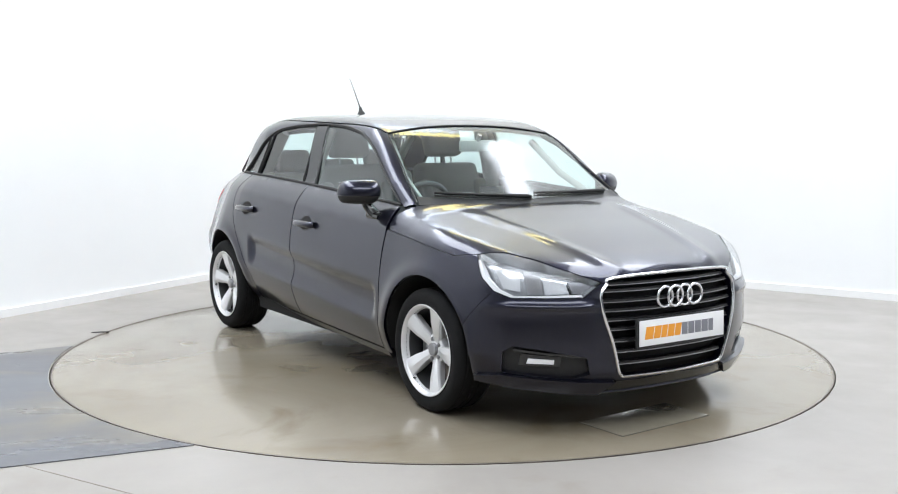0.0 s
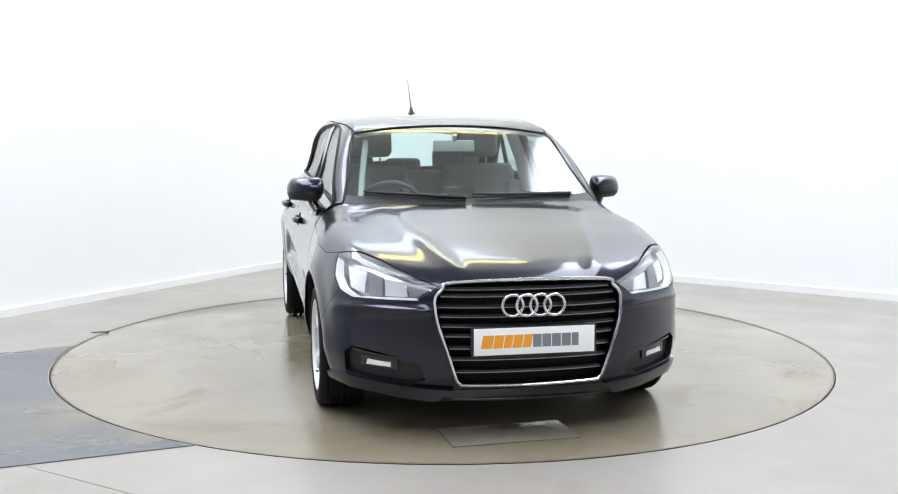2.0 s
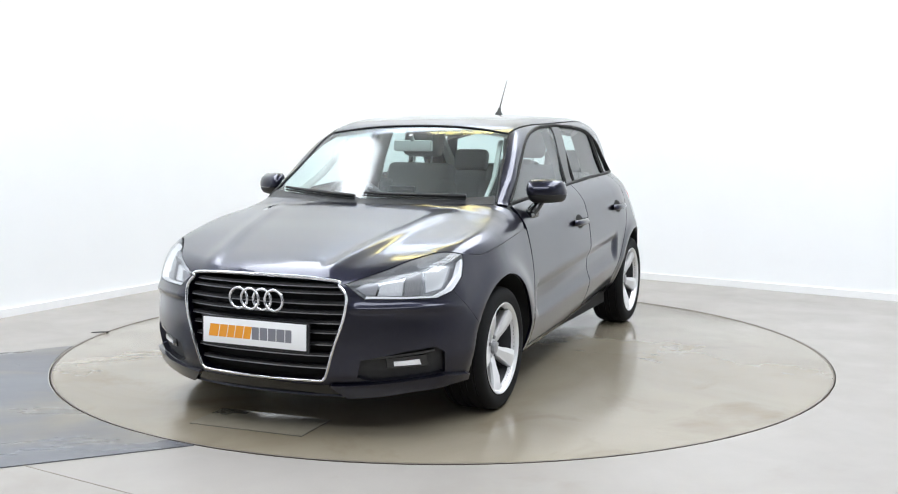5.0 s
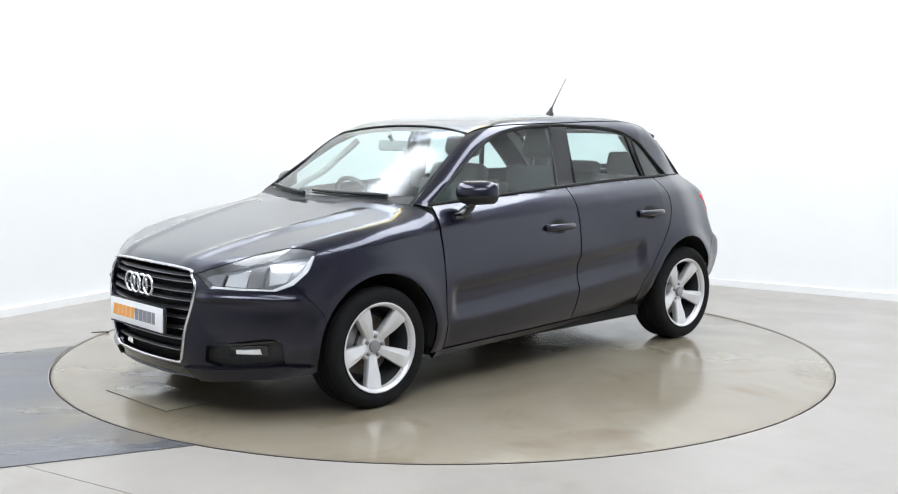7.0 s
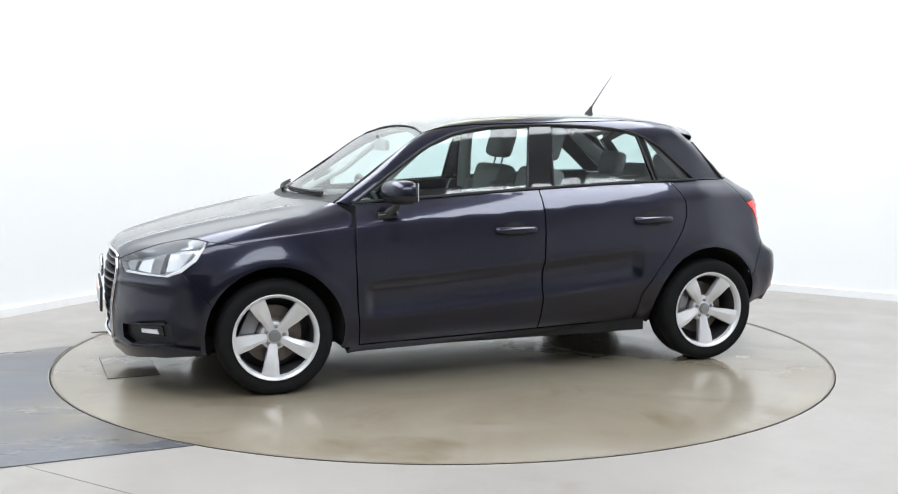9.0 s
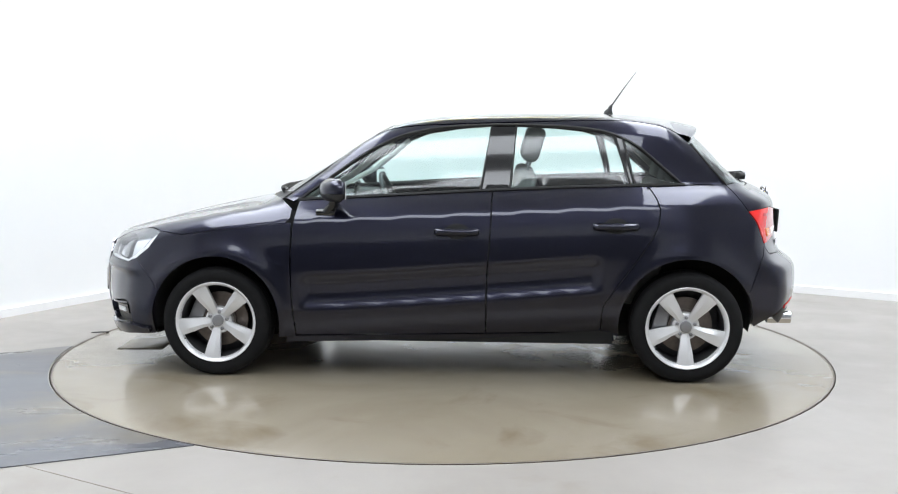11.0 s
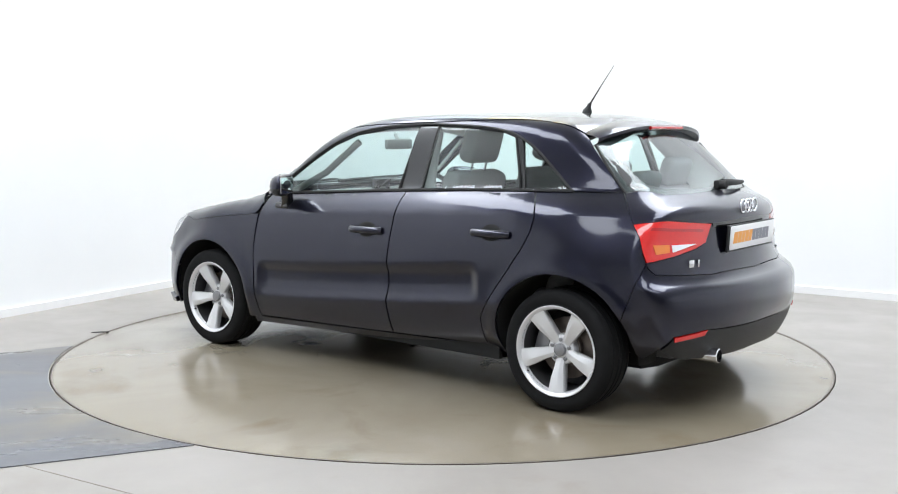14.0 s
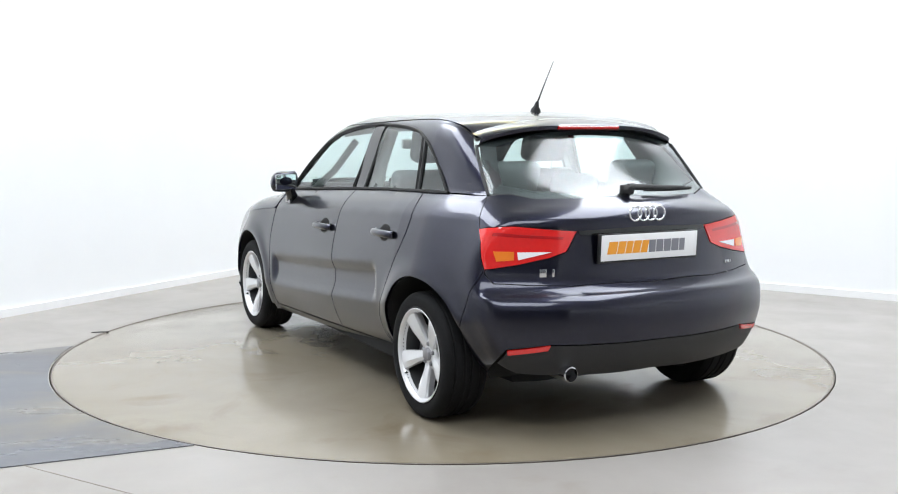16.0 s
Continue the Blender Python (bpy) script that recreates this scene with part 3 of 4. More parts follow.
def mirror_y(h):
    return (h[0], -h[1], h[2])


def cowl(y):
    return 1.06 - 0.36 * y * y


# bonnet, closed over both shoulders
LAMP_TOP = [(1.933, 0.388, 0.657), (1.865, 0.47, 0.68), (1.798, 0.538, 0.698), (1.713, 0.60, 0.712), (1.615, 0.66, 0.722), (1.530, 0.735, 0.737)]
edge = [(1.974, 0.0, 0.68), (1.966, 0.2, 0.676), *LAMP_TOP]
edge += [tuple(at_side(x, z)) for x, z in ((1.42, 0.748), (1.30, 0.765), (1.10, 0.790), (0.95, 0.805), (0.862, 0.814), (0.838, 0.84), (0.832, 0.885))]
edge += [tuple(at_top(cowl(y), y)) for y in (0.70, 0.60, 0.45, 0.3, 0.15, 0.0)]
panel("bonnet", edge + [mirror_y(p) for p in edge[-2:0:-1]], Barrel(0.5), PAINT, car, step=0.024)

# roof and the sides above the windows
roof_side = [(0.345, 0.0), (0.355, 0.3), (0.385, 0.545), (0.1, 0.565), (-0.3, 0.572), (-0.7, 0.568), (-1.0, 0.555), (-1.22, 0.535), (-1.235, 0.3), (-1.245, 0.0)]
edge = [tuple(at_top(*p)) for p in roof_side]
panel("roof", edge + [mirror_y(p) for p in edge[-2:0:-1]], Barrel(0.9), PAINT, car, step=0.03)
panel("roof_lining", edge + [mirror_y(p) for p in edge[-2:0:-1]], Barrel(0.9), LINING, car, "pale grey cloth lining under the roof", step=0.06, off=-0.035, rim=0)

WINDOW_TOP = [(0.79, 0.940), (0.66, 1.035), (0.528, 1.128), (0.38, 1.220), (0.22, 1.284), (0.0, 1.319), (-0.217, 1.329), (-0.345, 1.330), (-0.6, 1.321), (-0.78, 1.301), (-0.88, 1.272),
              (-0.99, 1.214), (-1.10, 1.122), (-1.215, 1.022)]
pillar = [("t", cowl(0.66) - 0.015, 0.672), ("t", 0.65, 0.608), ("t", 0.39, 0.552), ("t", 0.1, 0.570), ("t", -0.3, 0.577), ("t", -0.7, 0.573), ("t", -1.0, 0.56), ("t", -1.215, 0.545)]
pillar += [(-1.262, 0.57, 1.225), (-1.35, 0.59, 1.13), (-1.455, 0.615, 1.024), ("s", -1.36, 1.0215)]
pillar += [("s", x, z + 0.004) for x, z in [(-1.23, 1.018), *WINDOW_TOP[::-1]]] + [("s", 0.835, 0.925)]
both("side_pillar", pillar, Barrel(0.9), PAINT, step=0.022, gap=0.001)

# glass
ws = [("t", cowl(y) - 0.004, y) for y in (0.0, 0.2, 0.4, 0.55, 0.655)] + [("t", 0.65, 0.600), ("t", 0.392, 0.542), ("t", 0.362, 0.3), ("t", 0.352, 0.0)]
ws = [tuple(spot(h)) for h in ws]
panel("windscreen", ws + [mirror_y(p) for p in ws[-2:0:-1]], OVER, GLASS, car, "pale green laminated windscreen", step=0.05, off=-0.004, rim=0)

band = [("t", 0.352, 0.0), ("t", 0.362, 0.3), ("t", 0.392, 0.542), ("t", 0.42, 0.535), ("t", 0.395, 0.3), ("t", 0.384, 0.0)]
band = [tuple(spot(h)) for h in band]
panel("screen_band", band + [mirror_y(p) for p in band[-2:0:-1]], OVER, BLACK_PLASTIC, car, "dark printed band at the windscreen's edge", step=0.03, off=-0.0065, rim=0, gap=0.0)

front_window = [(x, z) for x, z in WINDOW_TOP[:7]] + [(-0.160, 0.984), (0.2, 0.965), (0.53, 0.9465)]
rear_window = [WINDOW_TOP[7], *WINDOW_TOP[8:10], (-0.862, 1.273), (-0.945, 1.018), (-0.6, 1.003), (-0.315, 0.992)]
quarter = [(-0.905, 1.262), *WINDOW_TOP[11:13], (-1.205, 1.022), (-0.965, 1.0175)]
windows = []
for outline in (front_window, rear_window, quarter):
    windows += both("side_window", [("s", x, z) for x, z in outline], FLANK, GLASS, label="pale green side window", step=0.05, off=-0.007, rim=0, gap=0.0)
both("pillar_cover", [("s", -0.217, 1.329), ("s", -0.345, 1.330), ("s", -0.315, 0.992), ("s", -0.160, 0.984)], FLANK, BLACK_GLOSS, label="gloss black pillar cover", off=-0.003, gap=0.0)
both("pillar_cover", [("s", -0.862, 1.275), ("s", -0.905, 1.262), ("s", -0.965, 1.0175), ("s", -0.935, 1.014)], FLANK, BLACK_GLOSS, label="gloss black window divider", off=-0.003, gap=0.0)

# doors, wings, sills
belt_line = lambda x: float(belt(np.array(x))) - 0.003
front_door = [("s", 0.800, belt_line(0.8))] + [("s", x, belt_line(x)) for x in (0.5, 0.2, -0.1, -0.222)] + [("s", -0.214, 0.8), ("s", -0.196, 0.55), ("s", -0.190, 0.24), ("s", 0.808, 0.222), ("s", 0.822, 0.4), ("s", 0.828, 0.62),
                                                                                             ("s", 0.822, 0.80)]
both("door", front_door, FLANK, PAINT, label="front door", step=0.0125)
rear_door = [("s", -0.225, belt_line(-0.225))] + [("s", x, belt_line(x)) for x in (-0.5, -0.8, -1.033)] + [("s", -1.068, 0.955), ("s", -1.086, 0.90), ("s", -1.078, 0.83), ("s", -1.045, 0.755), ("s", -0.976, 0.65), ("s", -0.865, 0.50),
                                                                                           ("s", -0.80, 0.40), ("s", -0.79, 0.25), ("s", -0.195, 0.24), ("s", -0.201, 0.55), ("s", -0.219, 0.8)]
both("door", rear_door, FLANK, PAINT, label="rear door", step=0.0125)
wing = [("s", 0.862, 0.814), ("s", 0.832, 0.817), ("s", 0.833, 0.62), ("s", 0.827, 0.4), ("s", 0.812, 0.215)] + arch(1.2345, 0.342, 195, 27)
wing += [("s", 1.587, 0.52), (1.656, 0.737, 0.612), (1.593, 0.748, 0.660), (1.530, 0.735, 0.737), ("s", 1.42, 0.748), ("s", 1.30, 0.765), ("s", 1.10, 0.790), ("s", 0.95, 0.805)]
both("front_wing", wing, FLANK, PAINT, step=0.02, gap=0.001)
quarter_panel = [("s", x, belt_line(x)) for x in (-1.037, -1.2, -1.36)] + [(-1.455, 0.615, 1.024), (-1.52, 0.70, 0.965), (-1.565, 0.760, 0.912), (-1.60, 0.757, 0.85), (-1.63, 0.75, 0.775), (-1.648, 0.738, 0.725), ("s", -1.58, 0.55)]
quarter_panel += arch(-1.2345, 0.350, 153, -13) + [("s", -0.797, 0.252), ("s", -0.797, 0.33), ("s", -0.803, 0.40), ("s", -0.869, 0.50), ("s", -0.98, 0.65), ("s", -1.049, 0.755), ("s", -1.082, 0.83), ("s", -1.090, 0.90), ("s", -1.072, 0.955)]
both("rear_wing", quarter_panel, FLANK, PAINT, step=0.02, gap=0.0012)
both("sill", [("s", 0.87, 0.175), ("s", 0.86, 0.213), ("s", 0.5, 0.222), ("s", -0.2, 0.235), ("s", -0.79, 0.246), ("s", -0.86, 0.24), ("s", -0.87, 0.195)], FLANK, PAINT, step=0.03, rim=0.03)

# front bumper with openings for the fog lamp recess
recess = [(1.960, 0.475, 0.335), (1.870, 0.66, 0.372), (1.783, 0.752, 0.388), (1.751, 0.785, 0.36), (1.751, 0.795, 0.262), (1.821, 0.72, 0.250), (1.930, 0.52, 0.232), (1.955, 0.455, 0.255)]
GRILLE = [(0.337, 0.672), (0.372, 0.648), (0.405, 0.603), (0.396, 0.51), (0.36, 0.40), (0.322, 0.280), (0.305, 0.255), (0.27, 0.246)]
bump = [("f", y, z) for y, z in GRILLE] + [("f", 0.0, 0.243), ("f", 0.0, 0.205), ("f", 0.30, 0.20), ("f", 0.39, 0.176), (1.821, 0.65, 0.19), (1.713, 0.79, 0.20), (1.604, 0.83, 0.195)]
bump += [("s", 1.57, 0.22)] + arch(1.2345, 0.342, 0, 27, 6) + [("s", 1.587, 0.52), (1.656, 0.737, 0.612), (1.713, 0.698, 0.580), (1.821, 0.592, 0.588), (1.918, 0.47, 0.597), (1.933, 0.388, 0.657)]
both("front_bumper", bump, NOSE, PAINT, step=0.02, rim=0.03, gap=0.001, holes=(recess,))

# tailgate and rear bumper
gate = [(-1.655, 0.0, 1.018), (-1.64, 0.25, 1.018), (-1.59, 0.45, 1.02), (-1.455, 0.615, 1.024), (-1.52, 0.70, 0.965), (-1.565, 0.760, 0.912), (-1.642, 0.697, 0.912), (-1.688, 0.613, 0.906), (-1.734, 0.50, 0.893), (-1.767, 0.350, 0.880), (-1.770, 0.40, 0.795),
        (-1.755, 0.474, 0.77), (-1.715, 0.60, 0.745), (-1.67, 0.70, 0.729), (-1.648, 0.738, 0.725), (-1.655, 0.737, 0.705), (-1.675, 0.705, 0.668), (-1.735, 0.56, 0.655), ("r", 0.39, 0.650), ("r", 0.0, 0.650)]
gate = [tuple(spot(h)) for h in gate]
panel("tailgate", gate + [mirror_y(p) for p in gate[-2:0:-1]], STERN, PAINT, car, step=0.02)
rump = [("r", 0.0, 0.650), ("r", 0.39, 0.650), (-1.735, 0.56, 0.655), (-1.675, 0.705, 0.668), (-1.655, 0.737, 0.705), (-1.648, 0.738, 0.725), ("s", -1.58, 0.55)] + arch(-1.2345, 0.350, 153, 180, 6)
low = [("s", -1.60, 0.275), (-1.70, 0.76, 0.285), (-1.795, 0.712, 0.39), (-1.86, 0.526, 0.412), ("r", 0.3, 0.412), ("r", 0.0, 0.412)]
rump = [tuple(spot(h)) for h in rump + low]
panel("rear_bumper", rump + [mirror_y(p) for p in rump[-2:0:-1]], STERN, PAINT, car, step=0.022)
val = [tuple(spot(h)) for h in [("r", 0.0, 0.408), ("r", 0.3, 0.408), (-1.86, 0.53, 0.408), (-1.795, 0.70, 0.388), (-1.71, 0.755, 0.285), (-1.76, 0.65, 0.272), ("r", 0.4, 0.268), ("r", 0.0, 0.268)]]
panel("rear_valance", val + [mirror_y(p) for p in val[-2:0:-1]], STERN, BLACK_PLASTIC, car, "dark plastic lower bumper", step=0.025, off=-0.004, rim=0.03)
rg = [tuple(spot(h)) for h in [("t", -1.285, 0.0), ("t", -1.275, 0.3), (-1.262, 0.54, 1.235), (-1.35, 0.575, 1.13), (-1.457, 0.606, 1.026), (-1.59, 0.45, 1.024), (-1.64, 0.25, 1.022), (-1.655, 0.0, 1.022)]]
panel("rear_window", rg + [mirror_y(p) for p in rg[-2:0:-1]], OVER, GLASS, car, "pale green heated rear window", step=0.05, off=-0.003, rim=0)
rg_all = rg + [mirror_y(p) for p in rg[-2:0:-1]]
mid_x, mid_z = (rg[0][0] + rg[-1][0]) / 2, (rg[0][2] + rg[-1][2]) / 2
clear = [(mid_x + (x - mid_x) * 0.82, y * 0.88, mid_z + (z - mid_z) * 0.82) for x, y, z in rg_all]
panel("rear_window_band", rg_all, OVER, BLACK_PLASTIC, car, "black printed band round the rear window", step=0.03, off=-0.0055, rim=0, gap=0.0, holes=(clear,))


def flip_y(bm):
    bmesh.ops.scale(bm, vec=(1, -1, 1), verts=bm.verts)
    bmesh.ops.reverse_faces(bm, faces=bm.faces)
    return bm


def twice(name, make, mat, parent=None, label=""):
    """A part on the left side and its mirror image on the other."""
    return [part(name, make(), mat, parent or car, label), part(name, flip_y(make()), mat, parent or car, label)]


# ---- wheels ----
def spoke_mesh(phase):
    bm = bmesh.new()
    rows = [(0.040, -0.024, 0.024, 0.052, 0.0), (0.085, -0.029, 0.027, 0.064, 0.007), (0.130, -0.041, 0.034, 0.077, 0.011), (0.178, -0.049, 0.038, 0.086, 0.007), (0.2075, -0.057, 0.043, 0.092, 0.0)]
    c, s = math.cos(phase), math.sin(phase)

    def put(r, t, h):
        return bm.verts.new((r * c - t * s, h, r * s + t * c))
    cols = []
    for r, a, b, h, ridge in rows:
        m = a + (b - a) * 0.36
        cols.append([put(r, a, h - 0.012), put(r, a + 0.003, h), put(r, m, h + ridge), put(r, b - 0.003, h - 0.003), put(r, b, h - 0.015), put(r, b * 0.8, h - 0.045), put(r, a * 0.8, h - 0.045)])
    for p, q in zip(cols, cols[1:]):
        for k in range(7):
            bm.faces.new((p[k], p[(k + 1) % 7], q[(k + 1) % 7], q[k]))
    bm.faces.new(cols[0])
    bm.faces.new(cols[-1][::-1])
    bmesh.ops.recalc_face_normals(bm, faces=bm.faces)
    return smooth(bm, 14)


def build_wheel(phase0):
    # barrel and back plate coloured dark, so the gaps between the spokes stay dark
    barrel = bm_lathe([(0.196, 0.085), (0.191, 0.05), (0.188, 0.0), (0.188, -0.08), (0.06, -0.085)], 64)
    wheel = part("wheel", barrel, DARK_BARREL, car, "five-spoke silver alloy wheel with a black tyre")
    groove = [(0.2885, 0.070), (0.283, 0.066), (0.283, 0.060), (0.2885, 0.056), (0.289, 0.024), (0.283, 0.020), (0.283, 0.012), (0.289, 0.008)]
    tread = groove + [(r, -h) for r, h in groove[::-1]]
    prof = [(0.204, 0.092), (0.212, 0.101), (0.219, 0.1035), (0.222, 0.101), (0.246, 0.1075), (0.266, 0.1045), (0.278, 0.096), (0.286, 0.083), *tread, (0.286, -0.083), (0.276, -0.1), (0.246, -0.107), (0.204, -0.092)]
    part("tyre", bm_lathe(prof, 96, closed=True), TYRE, wheel, "black low-profile tyre")
    lip = bm_lathe([(0.193, 0.070), (0.197, 0.090), (0.2035, 0.0985), (0.2115, 0.1035), (0.2165, 0.1015), (0.2170, 0.096), (0.205, 0.086)], 80, closed=True)
    rim = part("rim", lip, ALLOY, wheel)
    for k in range(5):
        part("spoke", spoke_mesh(radians(phase0 + 72 * k)), ALLOY, wheel)
    hub = bm_lathe([(0.0, 0.050), (0.060, 0.050), (0.070, 0.044), (0.074, 0.030), (0.074, 0.0), (0.0, 0.0)], 40)
    part("hub", hub, ALLOY, wheel)
    cap = bm_lathe([(0.0, 0.0685), (0.020, 0.068), (0.028, 0.0655), (0.0305, 0.060), (0.0305, 0.045)], 32)
    part("hub_cap", cap, GREY_CAP, wheel, "grey hub cap")
    for k in range(5):
        a = radians(phase0 + 36 + 72 * k)
        cup = bm_lathe([(0.0, 0.059), (0.006, 0.059), (0.0085, 0.057), (0.0095, 0.045), (0.0115, 0.0515), (0.0115, 0.049)], 12)
        bmesh.ops.translate(cup, verts=cup.verts, vec=(0.048 * math.cos(a), 0, 0.048 * math.sin(a)))
        part("wheel_bolt", cup, GREY_CAP, wheel)
    part("brake_disc", bm_lathe([(0.06, 0.01), (0.085, 0.012), (0.085, -0.012), (0.146, -0.012), (0.146, -0.034), (0.05, -0.034)], 48), DISC_STEEL, wheel, "lightly rusted brake disc")
    cal = bm_box(0.115, -0.02, 0.05, 0.075, 0.07, 0.14, 0.014, Matrix.Rotation(radians(-24), 4, "Y"))
    part("brake_caliper", cal, GREY_CAP, wheel)
    val = bm_tube([(0.176, 0.072, -0.095), (0.168, 0.094, -0.091)], 0.004, 8)
    part("valve", val, RUBBER, wheel)
    return wheel


wheel = build_wheel(64)
wheel.matrix_basis = pose(1.2345, 0.738, 0.289)
for x, y, turn, roll in ((-1.2345, 0.738, 0, 8), (1.2345, -0.738, 180, 25), (-1.2345, -0.738, 180, -20)):
    copy_thing(wheel, pose(x, y, 0.289, 0, 0, turn) @ pose(0, 0, 0, 0, roll, 0))


def liner(ax, r):
    bm = bmesh.new()
    rows = []
    for k in range(25):
        a = radians(-10 + 200 * k / 24)
        edge_y = float(side(np.array(ax + r * math.cos(a)), np.array(max(0.26, 0.30 + r * math.sin(a))))) - 0.014
        rows.append([bm.verts.new((ax + q * math.cos(a), y, 0.30 + q * math.sin(a))) for q, y in ((r - 0.002, edge_y), (r + 0.006, edge_y - 0.06), (r + 0.006, 0.52), (0.02, 0.515))])
    for p, q in zip(rows, rows[1:]):
        for k in range(3):
            bm.faces.new((p[k], q[k], q[k + 1], p[k + 1]))
    return smooth(bm, 40)


for ax, r in ((1.2345, 0.343), (-1.2345, 0.351)):
    twice("wheel_arch_liner", lambda: liner(ax, r), UNDER)

# ---- underside and inner boxes ----
half = [(1.84, 0.45), (1.62, 0.62), (1.60, 0.53), (0.87, 0.53), (0.86, 0.745), (-0.86, 0.755), (-0.87, 0.53), (-1.50, 0.50), (-1.54, 0.40)]
part("floor_pan", bm_slab(half + [(x, -y) for x, y in half[::-1]], 0.07, "xy", 0.185), UNDER, car)
part("engine_bay", bm_box(1.50, 0, 0.43, 0.72, 1.02, 0.40, 0.02), UNDER, car)
part("boot_tub", bm_box(-1.42, 0, 0.56, 0.50, 1.02, 0.62, 0.03), DASH, car)
part("exhaust_silencer", bm_box(-1.58, 0.1, 0.27, 0.24, 0.6, 0.08, 0.03), UNDER, car)
both("door_card", [("s", 0.86, 0.26), ("s", 0.80, 0.90), ("s", 0.2, 0.94), ("s", -0.3, 0.962), ("s", -0.9, 0.99), ("s", -1.15, 0.995), ("s", -1.15, 0.76), ("s", -0.85, 0.45), ("s", -0.82, 0.28)], FLANK, DASH, label="charcoal inner door panel", step=0.06, off=-0.055, rim=0)
twice("pillar_lining", lambda: bm_tube([(-0.30, 0.655, 0.93), (-0.285, 0.60, 1.12), (-0.275, 0.525, 1.30)], [0.05, 0.045, 0.04], 10, flat=0.5), PILLAR_GREY, label="grey inner pillar trim")
twice("pillar_lining", lambda: bm_tube([(0.80, 0.565, 0.93), (0.55, 0.525, 1.055), (0.33, 0.475, 1.235)], 0.02, 8, flat=0.6), PILLAR_GREY, label="grey inner pillar trim")
twice("pillar_lining", lambda: bm_tube([(-1.36, 0.53, 1.0), (-1.22, 0.52, 1.13), (-1.02, 0.50, 1.29)], [0.09, 0.075, 0.05], 10, flat=0.4), PILLAR_GREY, label="grey inner pillar trim")

# ---- cabin ----
dash = [(0.96, 0.62), (0.985, 0.90), (0.90, 0.925), (0.74, 0.915), (0.60, 0.895), (0.545, 0.85), (0.54, 0.72), (0.60, 0.55)]
d = bm_slab(dash, 1.20, "xz", -0.60, 0.012)
part("dashboard", d, DASH, car, "charcoal dashboard")
part("instrument_hood", bm_box(0.60, -0.36, 0.905, 0.16, 0.34, 0.06, 0.025), DASH, car)
part("display_screen", bm_box(0.60, 0.0, 0.955, 0.014, 0.16, 0.085, 0.005, Matrix.Rotation(radians(-10), 4, "Y")), BLACK_GLOSS, car, "small black screen on the dashboard")
ring = [(0.188 * math.cos(2 * math.pi * k / 40), 0.188 * math.sin(2 * math.pi * k / 40), 0) for k in range(40)]
sw = bm_join(bm_tube(ring, 0.015, 8, True), bm_tube([(-0.18, 0, 0), (0, 0, -0.02), (0.18, 0, 0)], 0.016, 8), bm_tube([(0, 0, -0.02), (0, -0.18, 0)], 0.018, 8), bm_box(0, -0.01, -0.02, 0.12, 0.11, 0.05, 0.018))
bmesh.ops.transform(sw, matrix=Matrix.Translation((0.42, -0.36, 0.845)) @ Matrix.Rotation(radians(-66), 4, "Y") @ Matrix.Rotation(radians(-90), 4, "Z"), verts=sw.verts)
part("steering_wheel", sw, DASH, car, "black three-spoke steering wheel")
part("interior_mirror", bm_join(bm_box(0.452, 0, 1.214, 0.028, 0.235, 0.062, 0.013), bm_tube([(0.455, 0, 1.24), (0.48, 0, 1.275)], 0.012, 8)), PILLAR_GREY, car, "interior mirror behind the windscreen")



def cushion(sx, sy, sz, soft, turn):
    bm = bm_box(0, 0, 0, sx, sy, sz, soft, None, 4)
    bmesh.ops.transform(bm, matrix=turn, verts=bm.verts)
    return smooth(bm, 60)


def build_seat(x, y):
    lean = Matrix.Rotation(radians(-17), 4, "Y")
    seat = part("front_seat", cushion(0.50, 0.50, 0.15, 0.05, pose(x, y, 0.47, 0, -8, 0)), CLOTH, car, "charcoal cloth front seat")
    back = Matrix.Translation((x - 0.22, y, 0.52)) @ lean
    part("backrest", bm_join(cushion(0.12, 0.46, 0.58, 0.055, back @ pose(0, 0, 0.30)), cushion(0.14, 0.09, 0.42, 0.04, back @ pose(0.03, 0.21, 0.26)), cushion(0.14, 0.09, 0.42, 0.04, back @ pose(0.03, -0.21, 0.26))), CLOTH, seat)
    part("headrest", cushion(0.10, 0.27, 0.20, 0.05, back @ pose(0.015, 0, 0.735)), CLOTH, seat)
    for s in (-0.06, 0.06):
        part("headrest_post", bm_tube([back @ Vector((0.0, s, 0.56)), back @ Vector((0.0, s, 0.68))], 0.006, 8), SATIN, seat)


build_seat(-0.02, 0.345)
build_seat(-0.02, -0.345)
bench = part("rear_seat", cushion(0.48, 1.16, 0.16, 0.05, pose(-0.86, 0, 0.46, 0, -8, 0)), CLOTH, car, "charcoal cloth rear bench")
part("backrest", cushion(0.13, 1.14, 0.56, 0.05, pose(-1.13, 0, 0.74, 0, -20, 0)), CLOTH, bench)
for y in (0.34, -0.34, 0.0):
    part("headrest", cushion(0.085, 0.25, 0.15 if y else 0.10, 0.04, pose(-1.235, y, 1.085 if y else 1.045, 0, -16, 0)), CLOTH, bench)
part("parcel_shelf", bm_box(-1.40, 0, 0.965, 0.30, 1.04, 0.02, 0.006), DASH, car)

